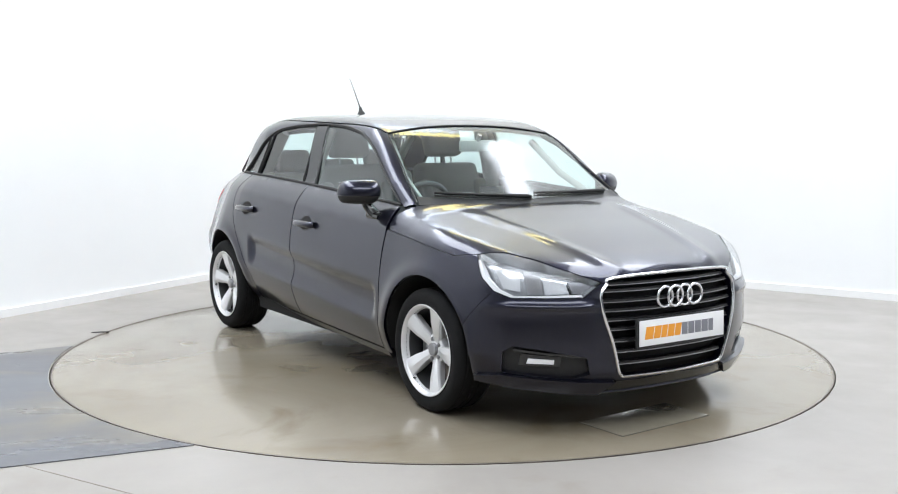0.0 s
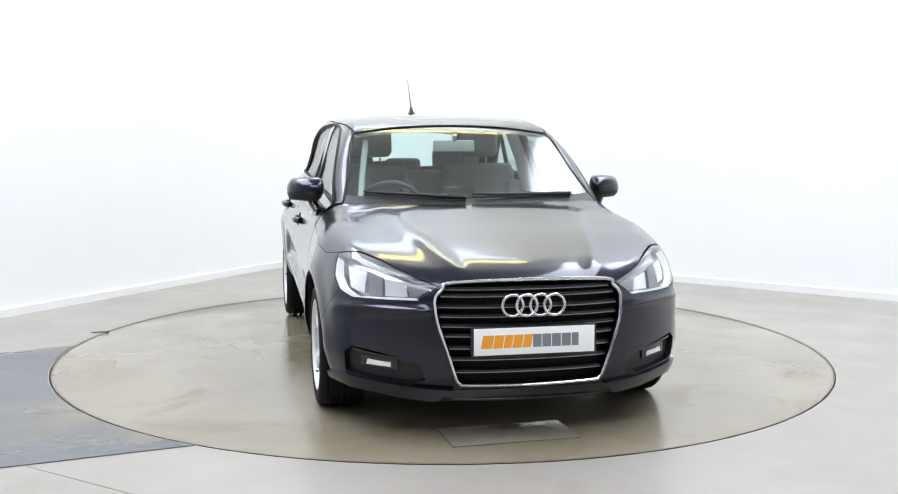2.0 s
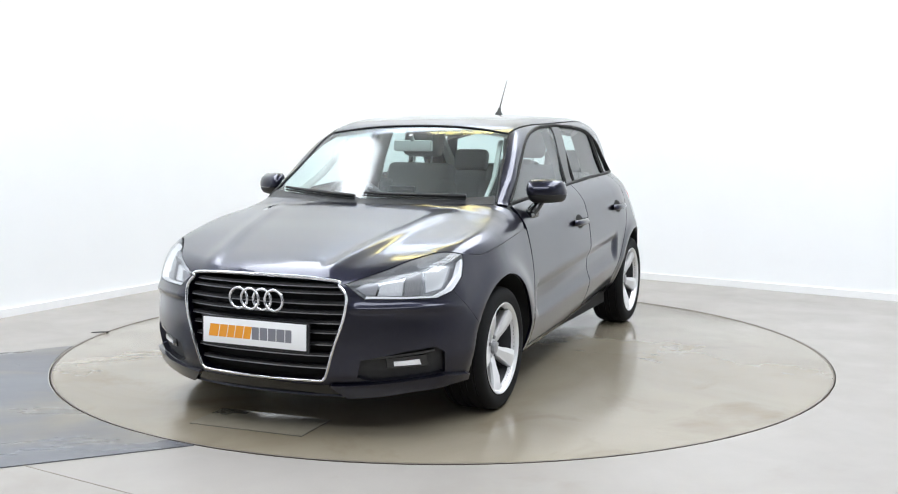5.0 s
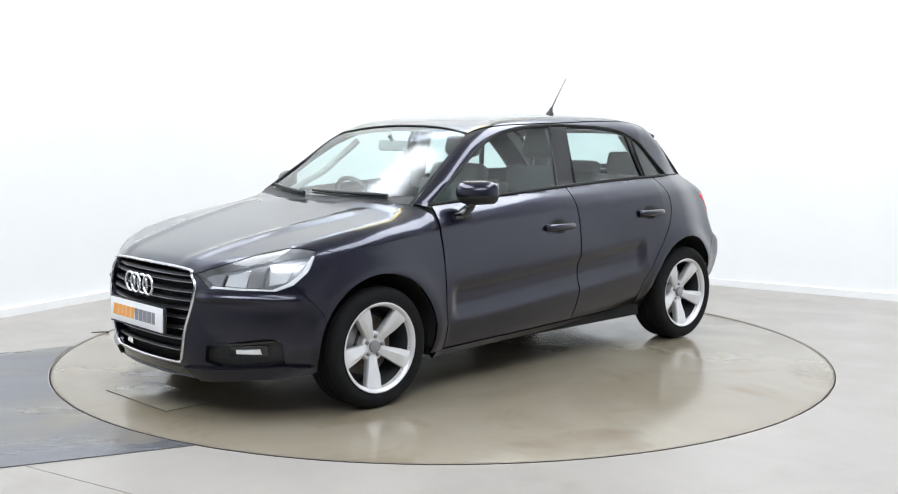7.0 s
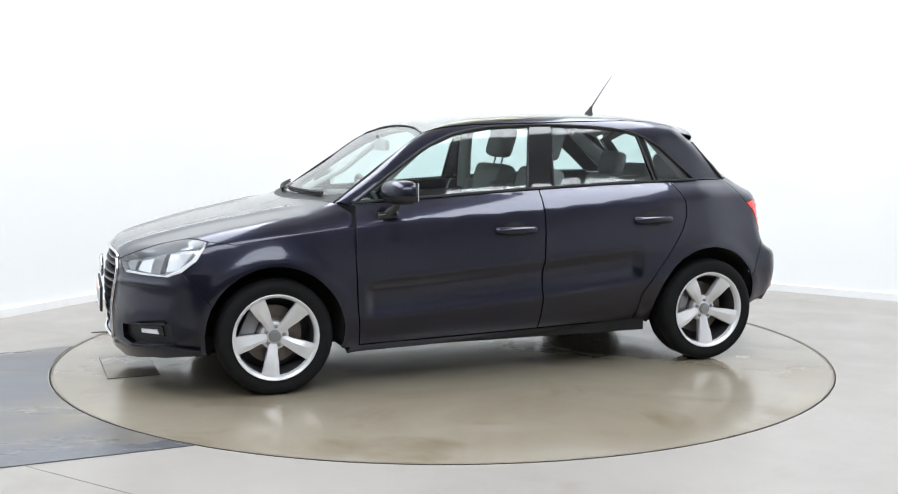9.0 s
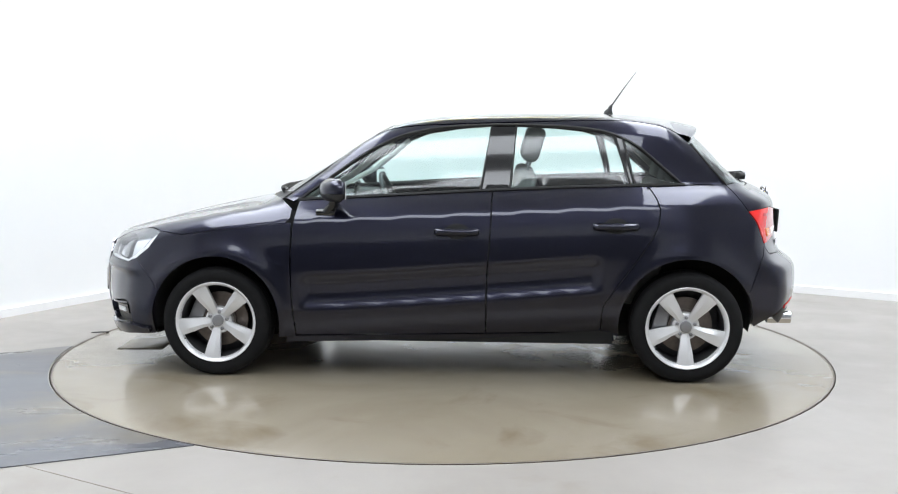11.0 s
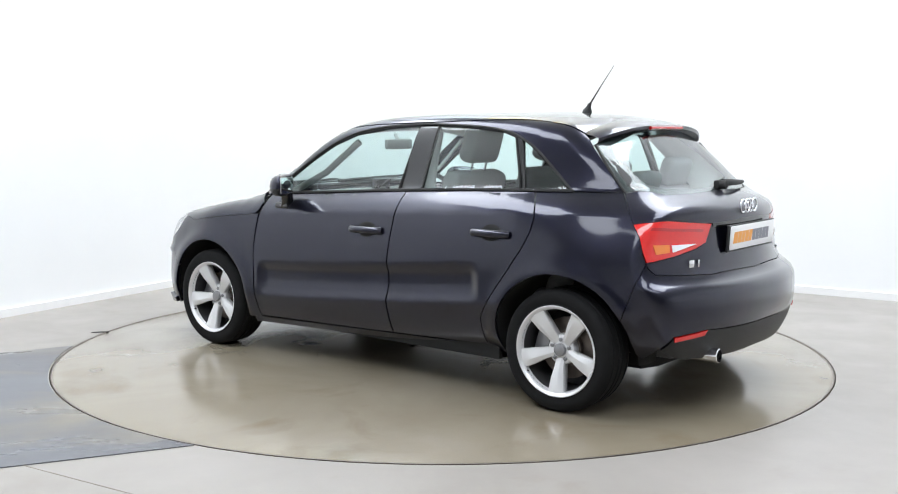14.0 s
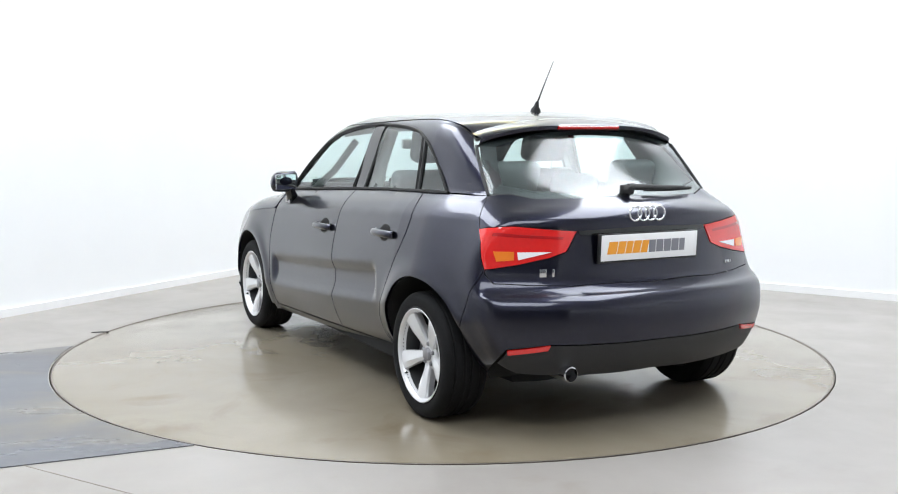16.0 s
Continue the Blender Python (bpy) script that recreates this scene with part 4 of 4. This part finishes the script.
# ---- grille, badge and plate in front ----
frame_pts = [("f", y, z) for y, z in GRILLE]
ring = rounded([spot(h) for h in [("f", 0.0, 0.681), *frame_pts, ("f", 0.0, 0.243), *[("f", -y, z) for y, z in GRILLE[::-1]]]], 5)
ring = [p + skin_normal(p[None])[0] * 0.004 for p in ring]
part("grille_frame", bm_tube(ring, 0.0098, 8, True, flat=0.8), CHROME, car, "chrome grille surround")
back = [("f", 0.0, 0.685), *frame_pts, ("f", 0.0, 0.24), *[("f", -y, z) for y, z in GRILLE[::-1]]]
panel("grille_back", back, NOSE, UNDER, car, "dark grille mesh", step=0.04, off=-0.055, rim=0)


def grille_half(z):
    pts = sorted(GRILLE, key=lambda p: p[1])
    return float(np.interp(z, [p[1] for p in pts], [p[0] for p in pts]))


def front_bar(z, w, off, deep, tall, n=16, inner=0.0):
    bm = bmesh.new()
    rows = []
    ys = np.linspace(inner or -w, w, n + 1)
    xs = meet(np.stack([0 * ys + 0.9, ys, 0 * ys + z], 1), np.tile((1.0, 0.0, 0.0), (n + 1, 1)))[:, 0]
    for y, x in zip(ys.tolist(), (xs + off).tolist()):
        rows.append([bm.verts.new(q) for q in ((x, y, z + tall / 2), (x, y, z - tall / 2), (x - deep, y, z - tall / 2), (x - deep, y, z + tall / 2))])
    for p, q in zip(rows, rows[1:]):
        for k in range(4):
            bm.faces.new((p[k], p[(k + 1) % 4], q[(k + 1) % 4], q[k]))
    bm.faces.new(rows[0])
    bm.faces.new(rows[-1][::-1])
    bmesh.ops.recalc_face_normals(bm, faces=bm.faces)
    return smooth(bm, 30)


for z in (0.649, 0.621, 0.577, 0.538, 0.497, 0.456, 0.405, 0.357, 0.303):
    w = grille_half(z) - 0.012
    slat = part("grille_slat", front_bar(z + 0.001, w, -0.017, 0.034, 0.009), SLAT, car, "black slat with a silver edge")
    part("slat_edge", front_bar(z - 0.005, w, -0.0145, 0.004, 0.0038), SATIN, slat)


def ring_badge(at, big, small, gap, way):
    """Four plain linked rings."""
    for k in range(4):
        y = (k - 1.5) * gap
        pts = [(at[0] + (0.0015 if k % 2 else -0.0015), at[1] + y + big * math.cos(2 * math.pi * i / 36), at[2] + big * math.sin(2 * math.pi * i / 36)) for i in range(36)]
        part("badge_ring", bm_tube(pts, small, 8, True), CHROME, car, "plain chrome badge ring")


ring_badge((2.018, 0.0, 0.582), 0.0445, 0.0068, 0.060, 1)
ring_badge((-1.796, 0.0, 0.946), 0.031, 0.0045, 0.042, -1)


def build_plate(x, z, way, lean):
    m = Matrix.Translation((x, 0, z)) @ Matrix.Rotation(radians(lean), 4, "Y")
    base = bm_box(0, 0, 0, 0.012, 0.545, 0.128, 0.004)
    bmesh.ops.transform(base, matrix=m @ Matrix.Translation((-0.010 * way, 0, -0.003)), verts=base.verts)
    plate = part("number_plate", base, BLACK_PLASTIC, car, "white show plate with orange and grey bars in a black holder")
    sheet = bm_box(0, 0, 0, 0.005, 0.522, 0.112, 0.0018)
    bmesh.ops.transform(sheet, matrix=m, verts=sheet.verts)
    part("plate_face", sheet, PLATE_WHITE, plate, "white acrylic face")
    # ten leaning blocks in place of print
    widths = (0.052, 0.044, 0.038, 0.044, 0.040, 0.040, 0.042, 0.042, 0.044, 0.034)
    y = -0.232
    for k, w in enumerate(widths):
        bars = bmesh.new()
        lean_by = 0.010 if k < 5 else 0.0
        h = 0.027
        quad = [(y, -h), (y + w - 0.004, -h), (y + w - 0.004 + lean_by, h), (y + lean_by, h)]
        f = bars.faces.new([bars.verts.new((0.0032 * way, a * way, b)) for a, b in quad])
        r = bmesh.ops.extrude_face_region(bars, geom=[f])
        bmesh.ops.translate(bars, verts=[v for v in r["geom"] if isinstance(v, bmesh.types.BMVert)], vec=(-0.002 * way, 0, 0))
        bmesh.ops.recalc_face_normals(bars, faces=bars.faces)
        bmesh.ops.transform(bars, matrix=m, verts=bars.verts)
        part("print_bar", bars, PLATE_ORANGE if k < 5 else PLATE_GREY, plate)
        y += w + (0.006 if k == 4 else 0)
    return plate


build_plate(2.040, 0.437, 1, -2)
build_plate(-1.820, 0.806, -1, -3)

# ---- lower front: recess, fog lamps, blades, lip ----
deep = [(x + 0.004, y, z) for x, y, z in recess]
both("fog_recess", deep, NOSE, BLACK_PLASTIC, label="black fog lamp recess", step=0.03, off=-0.028, rim=0, gap=-0.006)
fog = [(1.900, 0.605, 0.323), (1.828, 0.705, 0.330), (1.820, 0.710, 0.303), (1.900, 0.608, 0.298)]
for f in both("fog_lamp", fog, NOSE, CLEAR_WHITE, label="clear fog lamp", step=0.015, off=-0.014, rim=0.02):
    pass
fogbez = [(1.914, 0.575, 0.337), (1.811, 0.735, 0.350), (1.800, 0.742, 0.292), (1.914, 0.580, 0.285)]
both("fog_bezel", fogbez, NOSE, BLACK_GLOSS, step=0.02, off=-0.020, rim=0.01)
fin = [(1.960, 0.475, 0.343), (1.870, 0.66, 0.360), (1.783, 0.752, 0.376), (1.783, 0.752, 0.366), (1.870, 0.66, 0.350), (1.960, 0.475, 0.333)]
both("fog_fin", fin, NOSE, BLACK_GLOSS, step=0.02, off=-0.006, rim=0.02, gap=0.0)
blade = [("f", 0.325, 0.232), ("f", 0.457, 0.238), (1.821, 0.70, 0.248), (1.751, 0.79, 0.256), (1.604, 0.835, 0.243), (1.604, 0.835, 0.206), (1.713, 0.79, 0.197), (1.821, 0.65, 0.187), ("f", 0.39, 0.173)]
both("lower_blade", blade, NOSE, PAINT, step=0.02, off=0.020, rim=0.035)
lip = [tuple(spot(h)) for h in (("f", 0.0, 0.235), ("f", 0.33, 0.228), ("f", 0.39, 0.176), ("f", 0.2, 0.172), ("f", 0.0, 0.171))]
panel("front_lip", lip + [mirror_y(p) for p in lip[-2:0:-1]], NOSE, BLACK_GLOSS, car, "black lower air slot", step=0.03, off=0.003, rim=0.03)
part("lip_edge", bm_tube([(p[0] + 0.006, p[1], p[2]) for p in rounded([spot(("f", y, 0.176)) for y in (-0.39, -0.2, 0.0, 0.2, 0.39)], 5, False)], 0.006, 8), PAINT, car)

# ---- lamps ----
made = {}
LAMP = [(1.918, 0.47, 0.597), (1.821, 0.592, 0.588), (1.713, 0.698, 0.580), (1.656, 0.737, 0.612), (1.593, 0.748, 0.660), *LAMP_TOP[::-1]]
for lens in both("headlamp", LAMP, NOSE, LENS, label="clear headlamp with a white light strip", step=0.03, rim=0, gap=0.003):
    flip = lens.data.vertices[0].co.y < 0

    def inside(name, outline, mat, off, rim=0.0, step=0.02):
        key = (name, outline[0])
        me = mirrored(made[key]) if flip else made.setdefault(key, skin_mesh(outline, NOSE, off=off, rim=rim, step=step, gap=0.002))
        return link(name, me, mat, lens)
    inside("lamp_housing", LAMP, LAMP_GREY, -0.055, -0.052)
    inside("lamp_reflector", [(1.870, 0.53, 0.672), (1.887, 0.515, 0.612), (1.811, 0.60, 0.605), (1.783, 0.60, 0.678)], REFLECTOR, -0.038, 0.015)
    inside("lamp_reflector", [(1.713, 0.655, 0.690), (1.735, 0.668, 0.610), (1.675, 0.715, 0.622), (1.604, 0.718, 0.70)], REFLECTOR, -0.038, 0.015)
    inside("lamp_divider", [(1.783, 0.60, 0.682), (1.811, 0.605, 0.605), (1.756, 0.652, 0.603), (1.713, 0.648, 0.692)], GREY_CAP, -0.028, 0.025)
    inside("lamp_divider", [(1.919, 0.425, 0.645), (1.910, 0.475, 0.612), (1.889, 0.512, 0.612), (1.870, 0.52, 0.668), (1.887, 0.46, 0.662)], SATIN, -0.026, 0.02)
    inside("light_strip", [(1.918, 0.47, 0.597), (1.821, 0.592, 0.588), (1.713, 0.698, 0.580), (1.656, 0.737, 0.612), (1.593, 0.748, 0.660), (1.532, 0.752, 0.728), (1.555, 0.735, 0.722), (1.615, 0.732, 0.660), (1.669, 0.722, 0.622), (1.724, 0.69, 0.597),
                           (1.821, 0.592, 0.603), (1.914, 0.478, 0.612)], CLEAR_WHITE, -0.006, 0.03, 0.012)

TAIL = [(-1.565, 0.760, 0.912), (-1.642, 0.697, 0.912), (-1.688, 0.613, 0.906), (-1.734, 0.50, 0.893), (-1.767, 0.350, 0.880), (-1.770, 0.40, 0.795), (-1.755, 0.474, 0.77), (-1.715, 0.60, 0.745), (-1.67, 0.70, 0.729), (-1.648, 0.738, 0.725), (-1.63, 0.75, 0.775), (-1.60, 0.757, 0.85)]
for lamp in both("tail_lamp", TAIL, STERN, RED_LENS, label="red tail lamp with amber and clear fields", step=0.018, off=0.003, rim=0.02):
    flip = lamp.data.vertices[0].co.y < 0

    def field(name, outline, mat, off, label=""):
        key = (name, outline[0])
        me = mirrored(made[key]) if flip else made.setdefault(key, skin_mesh(outline, STERN, off=off, rim=0.004, step=0.015, gap=0.0))
        return link(name, me, mat, lamp, label)
    field("amber_field", [(-1.642, 0.690, 0.798), (-1.682, 0.612, 0.796), (-1.690, 0.616, 0.762), (-1.660, 0.684, 0.757)], AMBER, 0.0065)
    field("clear_field", [(-1.690, 0.600, 0.794), (-1.738, 0.46, 0.793), (-1.698, 0.600, 0.762)], CLEAR_WHITE, 0.0065)
    field("red_band", [(-1.64, 0.69, 0.878), (-1.755, 0.41, 0.856), (-1.755, 0.415, 0.846), (-1.64, 0.70, 0.866)], RED_DEEP, 0.0045)
both("rear_reflector", [(-1.798, 0.712, 0.386), (-1.862, 0.526, 0.412), (-1.850, 0.538, 0.386), (-1.794, 0.707, 0.360)], STERN, RED_LENS, label="red rear reflector", step=0.02, off=0.004)
# flat strip: the grip recess's darkness is put into its black colour
strip = [tuple(spot(h)) for h in (("r", 0.0, 0.893), ("r", 0.345, 0.882), ("r", 0.34, 0.862), ("r", 0.29, 0.858), ("r", 0.0, 0.866))]
panel("tailgate_grip", strip + [mirror_y(p) for p in strip[-2:0:-1]], STERN, BLACK_GLOSS, car, "flat black strip for the dark grip recess over the plate", step=0.02, off=0.003)
# badges as plain bars
for y, w, h in ((0.505, 0.030, 0.034), (0.462, 0.010, 0.034), (-0.505, 0.016, 0.016), (-0.527, 0.016, 0.016), (-0.545, 0.008, 0.016)):
    p = at_rear(abs(y), 0.706 if y > 0 else 0.70) * (1, 1 if y > 0 else -1, 1)
    part("badge_bar", bm_box(p[0] - 0.004, p[1], p[2], 0.006, w, h, 0.002, Matrix.Rotation(radians(-22 if y > 0 else 26), 4, "Z")), CHROME, car, "small chrome badge")

# ---- mirrors, handles, seals, wipers, aerial, spoiler, exhaust ----
def mirror_shell(low, high, grow=1.0):
    """The door mirror's housing between two shares of its height."""
    bm = bmesh.new()
    rows = []
    n = 28
    for i in range(9):
        v = low + (high - low) * i / 8
        z = 0.930 + 0.122 * v
        bulge = math.sqrt(max(0.0, 1 - (2 * v - 1) ** 2 * 0.92)) ** 0.8
        ring = []
        for k in range(n):
            a = 2 * math.pi * k / n
            c, s = math.cos(a), math.sin(a)
            ex = 0.085 * bulge * (abs(c) ** 0.75) * (1 if c > 0 else -0.42)
            ey = 0.094 * (0.55 + 0.45 * bulge) * (abs(s) ** 0.8) * (1 if s > 0 else -1)
            ring.append(bm.verts.new((0.585 + ex * grow - 0.42 * ey, 0.838 + ey * grow - 0.012 * v, z + 0.010 * (s > 0) * abs(s) * (0.5 - v))))
        rows.append(ring)
    for p, q in zip(rows, rows[1:]):
        for k in range(n):
            bm.faces.new((p[k], p[(k + 1) % n], q[(k + 1) % n], q[k]))
    bm.faces.new(rows[0][::-1])
    bm.faces.new(rows[-1])
    bmesh.ops.recalc_face_normals(bm, faces=bm.faces)
    return smooth(bm, 50)


for flip in (False, True):
    turn = flip_y if flip else (lambda b: b)
    cap = part("door_mirror", turn(mirror_shell(0.36, 1.0)), PAINT, car, "dark door mirror with a black lower shell")
    part("lower_shell", turn(mirror_shell(0.0, 0.34, 0.985)), BLACK_PLASTIC, cap)
    part("indicator_strip", turn(mirror_shell(0.335, 0.365, 0.995)), BLACK_GLOSS, cap)
    part("mirror_glass", turn(bm_box(0.553, 0.836, 0.992, 0.006, 0.155, 0.090, 0.0028, Matrix.Rotation(radians(22), 4, "Z"))), MIRROR, cap)
    part("mirror_foot", turn(bm_join(bm_tube([(0.600, 0.80, 0.945), (0.605, 0.785, 0.915), (0.63, 0.765, 0.885), (0.645, 0.755, 0.868)], [0.034, 0.034, 0.038, 0.042], 10, flat=0.7),
                                     bm_tube([(0.60, 0.775, 0.872), (0.70, 0.768, 0.868)], 0.022, 10))), BLACK_GLOSS, cap)

for hx, hz in ((-0.042, 0.779), (-0.860, 0.813)):
    # flat near-black patch: the finger recess's shade is put into its colour
    cup = [("s", hx + 0.064 * math.cos(a), hz + 0.002 + 0.040 * math.sin(a)) for a in (2 * math.pi * k / 24 for k in range(24))]
    both("handle_shade", cup, FLANK, UNDER, label="flat dark patch for the shade in the handle's finger recess", step=0.015, off=0.0012, rim=0.004, gap=0.0)
    y0 = at_side(hx, hz)[1]

    def grip():
        ends = [(hx + 0.104, at_side(hx + 0.104, hz)[1] + 0.004, hz), (hx + 0.09, y0 + 0.018, hz), (hx + 0.04, y0 + 0.028, hz + 0.001), (hx - 0.04, y0 + 0.028, hz + 0.001), (hx - 0.09, y0 + 0.018, hz), (hx - 0.104, at_side(hx - 0.104, hz)[1] + 0.004, hz)]
        bm = bm_tube(rounded(ends, 4, False), 0.0185, 10, flat=1.0)
        return bm
    twice("door_handle", grip, PAINT)

for flip in (False, True):
    line = on_skin([("s", x, z + 0.001) for x, z in WINDOW_TOP], 0.002, flip)
    part("window_seal", bm_tube(line, 0.0065, 6), RUBBER, car)
    line = on_skin([("s", x, belt_line(x) + 0.006) for x in (0.81, 0.5, 0.2, -0.2, -0.6, -1.0, -1.225)], 0.002, flip)
    part("belt_seal", bm_tube(line, 0.0085, 6), RUBBER, car)
    line = on_skin([("t", cowl(0.66) - 0.02, 0.664), ("t", 0.65, 0.604), ("t", 0.39, 0.547)], 0.0, flip)
    part("screen_seal", bm_tube(line, 0.0045, 6), RUBBER, car)
    line = on_skin([(-1.262, 0.555, 1.228), (-1.35, 0.583, 1.13), (-1.456, 0.61, 1.024)], 0.0, flip)
    part("screen_seal", bm_tube(line, 0.007, 6), RUBBER, car)
    for outline in (front_window, rear_window, quarter):
        line = on_skin([("s", x, z) for x, z in outline], -0.006, flip, closed=True, curve=False)
        part("window_gasket", bm_tube(line, 0.009, 6, True), RUBBER, car)
part("screen_seal", bm_tube(on_skin([("t", 0.39, -0.547), ("t", 0.357, -0.3), ("t", 0.347, 0.0), ("t", 0.357, 0.3), ("t", 0.39, 0.547)], 0.0), 0.004, 6), RUBBER, car)
scuttle = [("t", cowl(y) + 0.004, y) for y in (0.0, 0.2, 0.4, 0.55, 0.665)] + [("t", cowl(y) - 0.055, y * 0.97) for y in (0.665, 0.55, 0.4, 0.2, 0.0)]
scuttle = [tuple(spot(h)) for h in scuttle]
panel("scuttle_panel", scuttle + [mirror_y(p) for p in scuttle[-2:0:-1]], OVER, BLACK_PLASTIC, car, "black scuttle panel under the windscreen", step=0.03, off=0.0005, rim=0.01)
for y0, y1 in ((0.52, -0.02), (-0.06, -0.56)):
    pts = [np.array(at_top(cowl(y) - 0.035 - 0.03 * k / 6, y)) + (0, 0, 0.022) for k, y in enumerate(np.linspace(y0, y1, 7))]
    arm = part("wiper", bm_tube([tuple(p) for p in pts], [0.010, 0.010, 0.009, 0.008, 0.008, 0.008, 0.006], 8), RUBBER, car, "black windscreen wiper")
    part("wiper_blade", bm_tube([tuple(p - (0, 0, 0.014)) for p in pts], 0.005, 6), RUBBER, arm)

base = bm_lathe([(0.0, 0.045), (0.009, 0.043), (0.013, 0.02), (0.026, 0.0), (0.026, -0.02)], 16, "z")
bmesh.ops.transform(base, matrix=Matrix.Translation((-0.885, 0, 1.405)) @ Matrix.Rotation(radians(-18), 4, "Y"), verts=base.verts)
aerial = part("aerial", base, BLACK_PLASTIC, car, "slim black roof aerial leaning back")
part("aerial_mast", bm_tube([(-0.898, 0, 1.44), (-0.960, 0, 1.530), (-1.040, 0, 1.640)], [0.0048, 0.0030, 0.0016], 8), BLACK_PLASTIC, aerial)

sp = bmesh.new()
rows = []
for k in range(33):
    v = -1 + 2 * k / 32
    y = 0.545 * v
    lift = 1 - abs(v) ** 3.2
    tip_x, tip_z = -1.255 - 0.070 * (1 - abs(v) ** 4) - 0.02, 1.268 + 0.062 * lift
    root = at_top(-1.185, y)
    rows.append([sp.verts.new(q) for q in ((root[0], y, root[2] - 0.004), (-1.225, y, (root[2] + tip_z) / 2 + 0.012 * lift), (tip_x + 0.015, y, tip_z + 0.006), (tip_x, y, tip_z - 0.002), (tip_x + 0.004, y, tip_z - 0.018), (-1.24, y, tip_z - 0.045), (-1.22, y, tip_z - 0.05))])
for p, q in zip(rows, rows[1:]):
    for k in range(6):
        sp.faces.new((p[k], p[k + 1], q[k + 1], q[k]))
bmesh.ops.recalc_face_normals(sp, faces=sp.faces)
spoiler = part("roof_spoiler", smooth(sp, 32), PAINT, car, "dark roof spoiler over the rear window")
pts = [(-1.347 - 0.001 + 0.012 * (y / 0.2) ** 2 * 0.1, y, 1.3165) for y in np.linspace(-0.17, 0.17, 9)]
part("brake_light", bm_tube([tuple(map(float, p)) for p in pts], 0.0095, 8), RED_DEEP, spoiler, "thin red brake light")

pivot = bm_join(bm_lathe([(0.0, 0.05), (0.020, 0.045), (0.024, 0.0)], 16, "x"), bm_box(0, 0, 0, 0.03, 0.05, 0.045, 0.01))
bmesh.ops.transform(pivot, matrix=Matrix.Translation((-1.635, 0.0, 1.040)) @ Matrix.Rotation(radians(180), 4, "Z"), verts=pivot.verts)
rw = part("rear_wiper", pivot, RUBBER, car, "black rear wiper lying across the glass")
part("wiper_arm", bm_tube([(-1.66, 0.0, 1.054), (-1.668, -0.09, 1.052), (-1.65, -0.22, 1.046), (-1.61, -0.36, 1.042)], [0.019, 0.016, 0.013, 0.009], 8, flat=0.7), RUBBER, rw)
part("wiper_blade", bm_tube([(-1.645, -0.10, 1.038), (-1.635, -0.25, 1.036), (-1.585, -0.42, 1.036)], 0.008, 6), RUBBER, rw)

ex = bm_lathe([(0.0295, 0.0), (0.034, 0.003), (0.034, 0.13), (0.030, 0.13), (0.0295, 0.0)], 28, "x")
bmesh.ops.transform(ex, matrix=Matrix.Translation((-1.860, 0.432, 0.285)), verts=ex.verts)
pipe = part("exhaust_tip", ex, CHROME, car, "round chrome exhaust tip")
plug = bm_lathe([(0.0, 0.0), (0.031, 0.0)], 20, "x")
bmesh.ops.translate(plug, verts=plug.verts, vec=(-1.80, 0.432, 0.285))
part("pipe_inside", plug, UNDER, pipe)


# ---- what moves ----
TURNS = [(0, -56.68), (0.1, -57.18), (0.2, -57.98), (0.3, -58.74), (0.4, -59.65), (0.5, -60.56), (1, -66.21), (1.5, -72.21), (2, -78.16), (2.5,
         -84.20), (3, -90.17), (3.5, -96.18), (4, -102.05), (4.5, -107.97), (5, -113.86), (5.5, -119.72), (6, -125.57), (6.5, -131.39), (7, -137.21), (7.5,
         -143.12), (8, -148.97), (8.5, -154.80), (9, -160.57), (9.5, -166.34), (10, -172.13), (10.5, -177.92), (11, -183.74), (11.5, -189.56), (12, -195.37),
         (12.5, -201.22), (13, -207.02), (13.5, -212.84), (14, -218.67), (14.5, -224.58), (15, -230.47), (15.5, -236.44), (16, -242.32)]
OFF = Vector((-0.0790, -0.0220, 0))


def motions():
    """The turntable turns, with the car on it."""
    walk(turntable, [(t, pose(0, 0, 0, 0, 0, a)) for t, a in TURNS])
    rows = []
    for t, a in TURNS:
        p = Matrix.Rotation(radians(a), 3, "Z") @ OFF
        rows.append((t, pose(p.x, p.y, 0, 0, 0, a)))
    walk(car, rows)


motions()
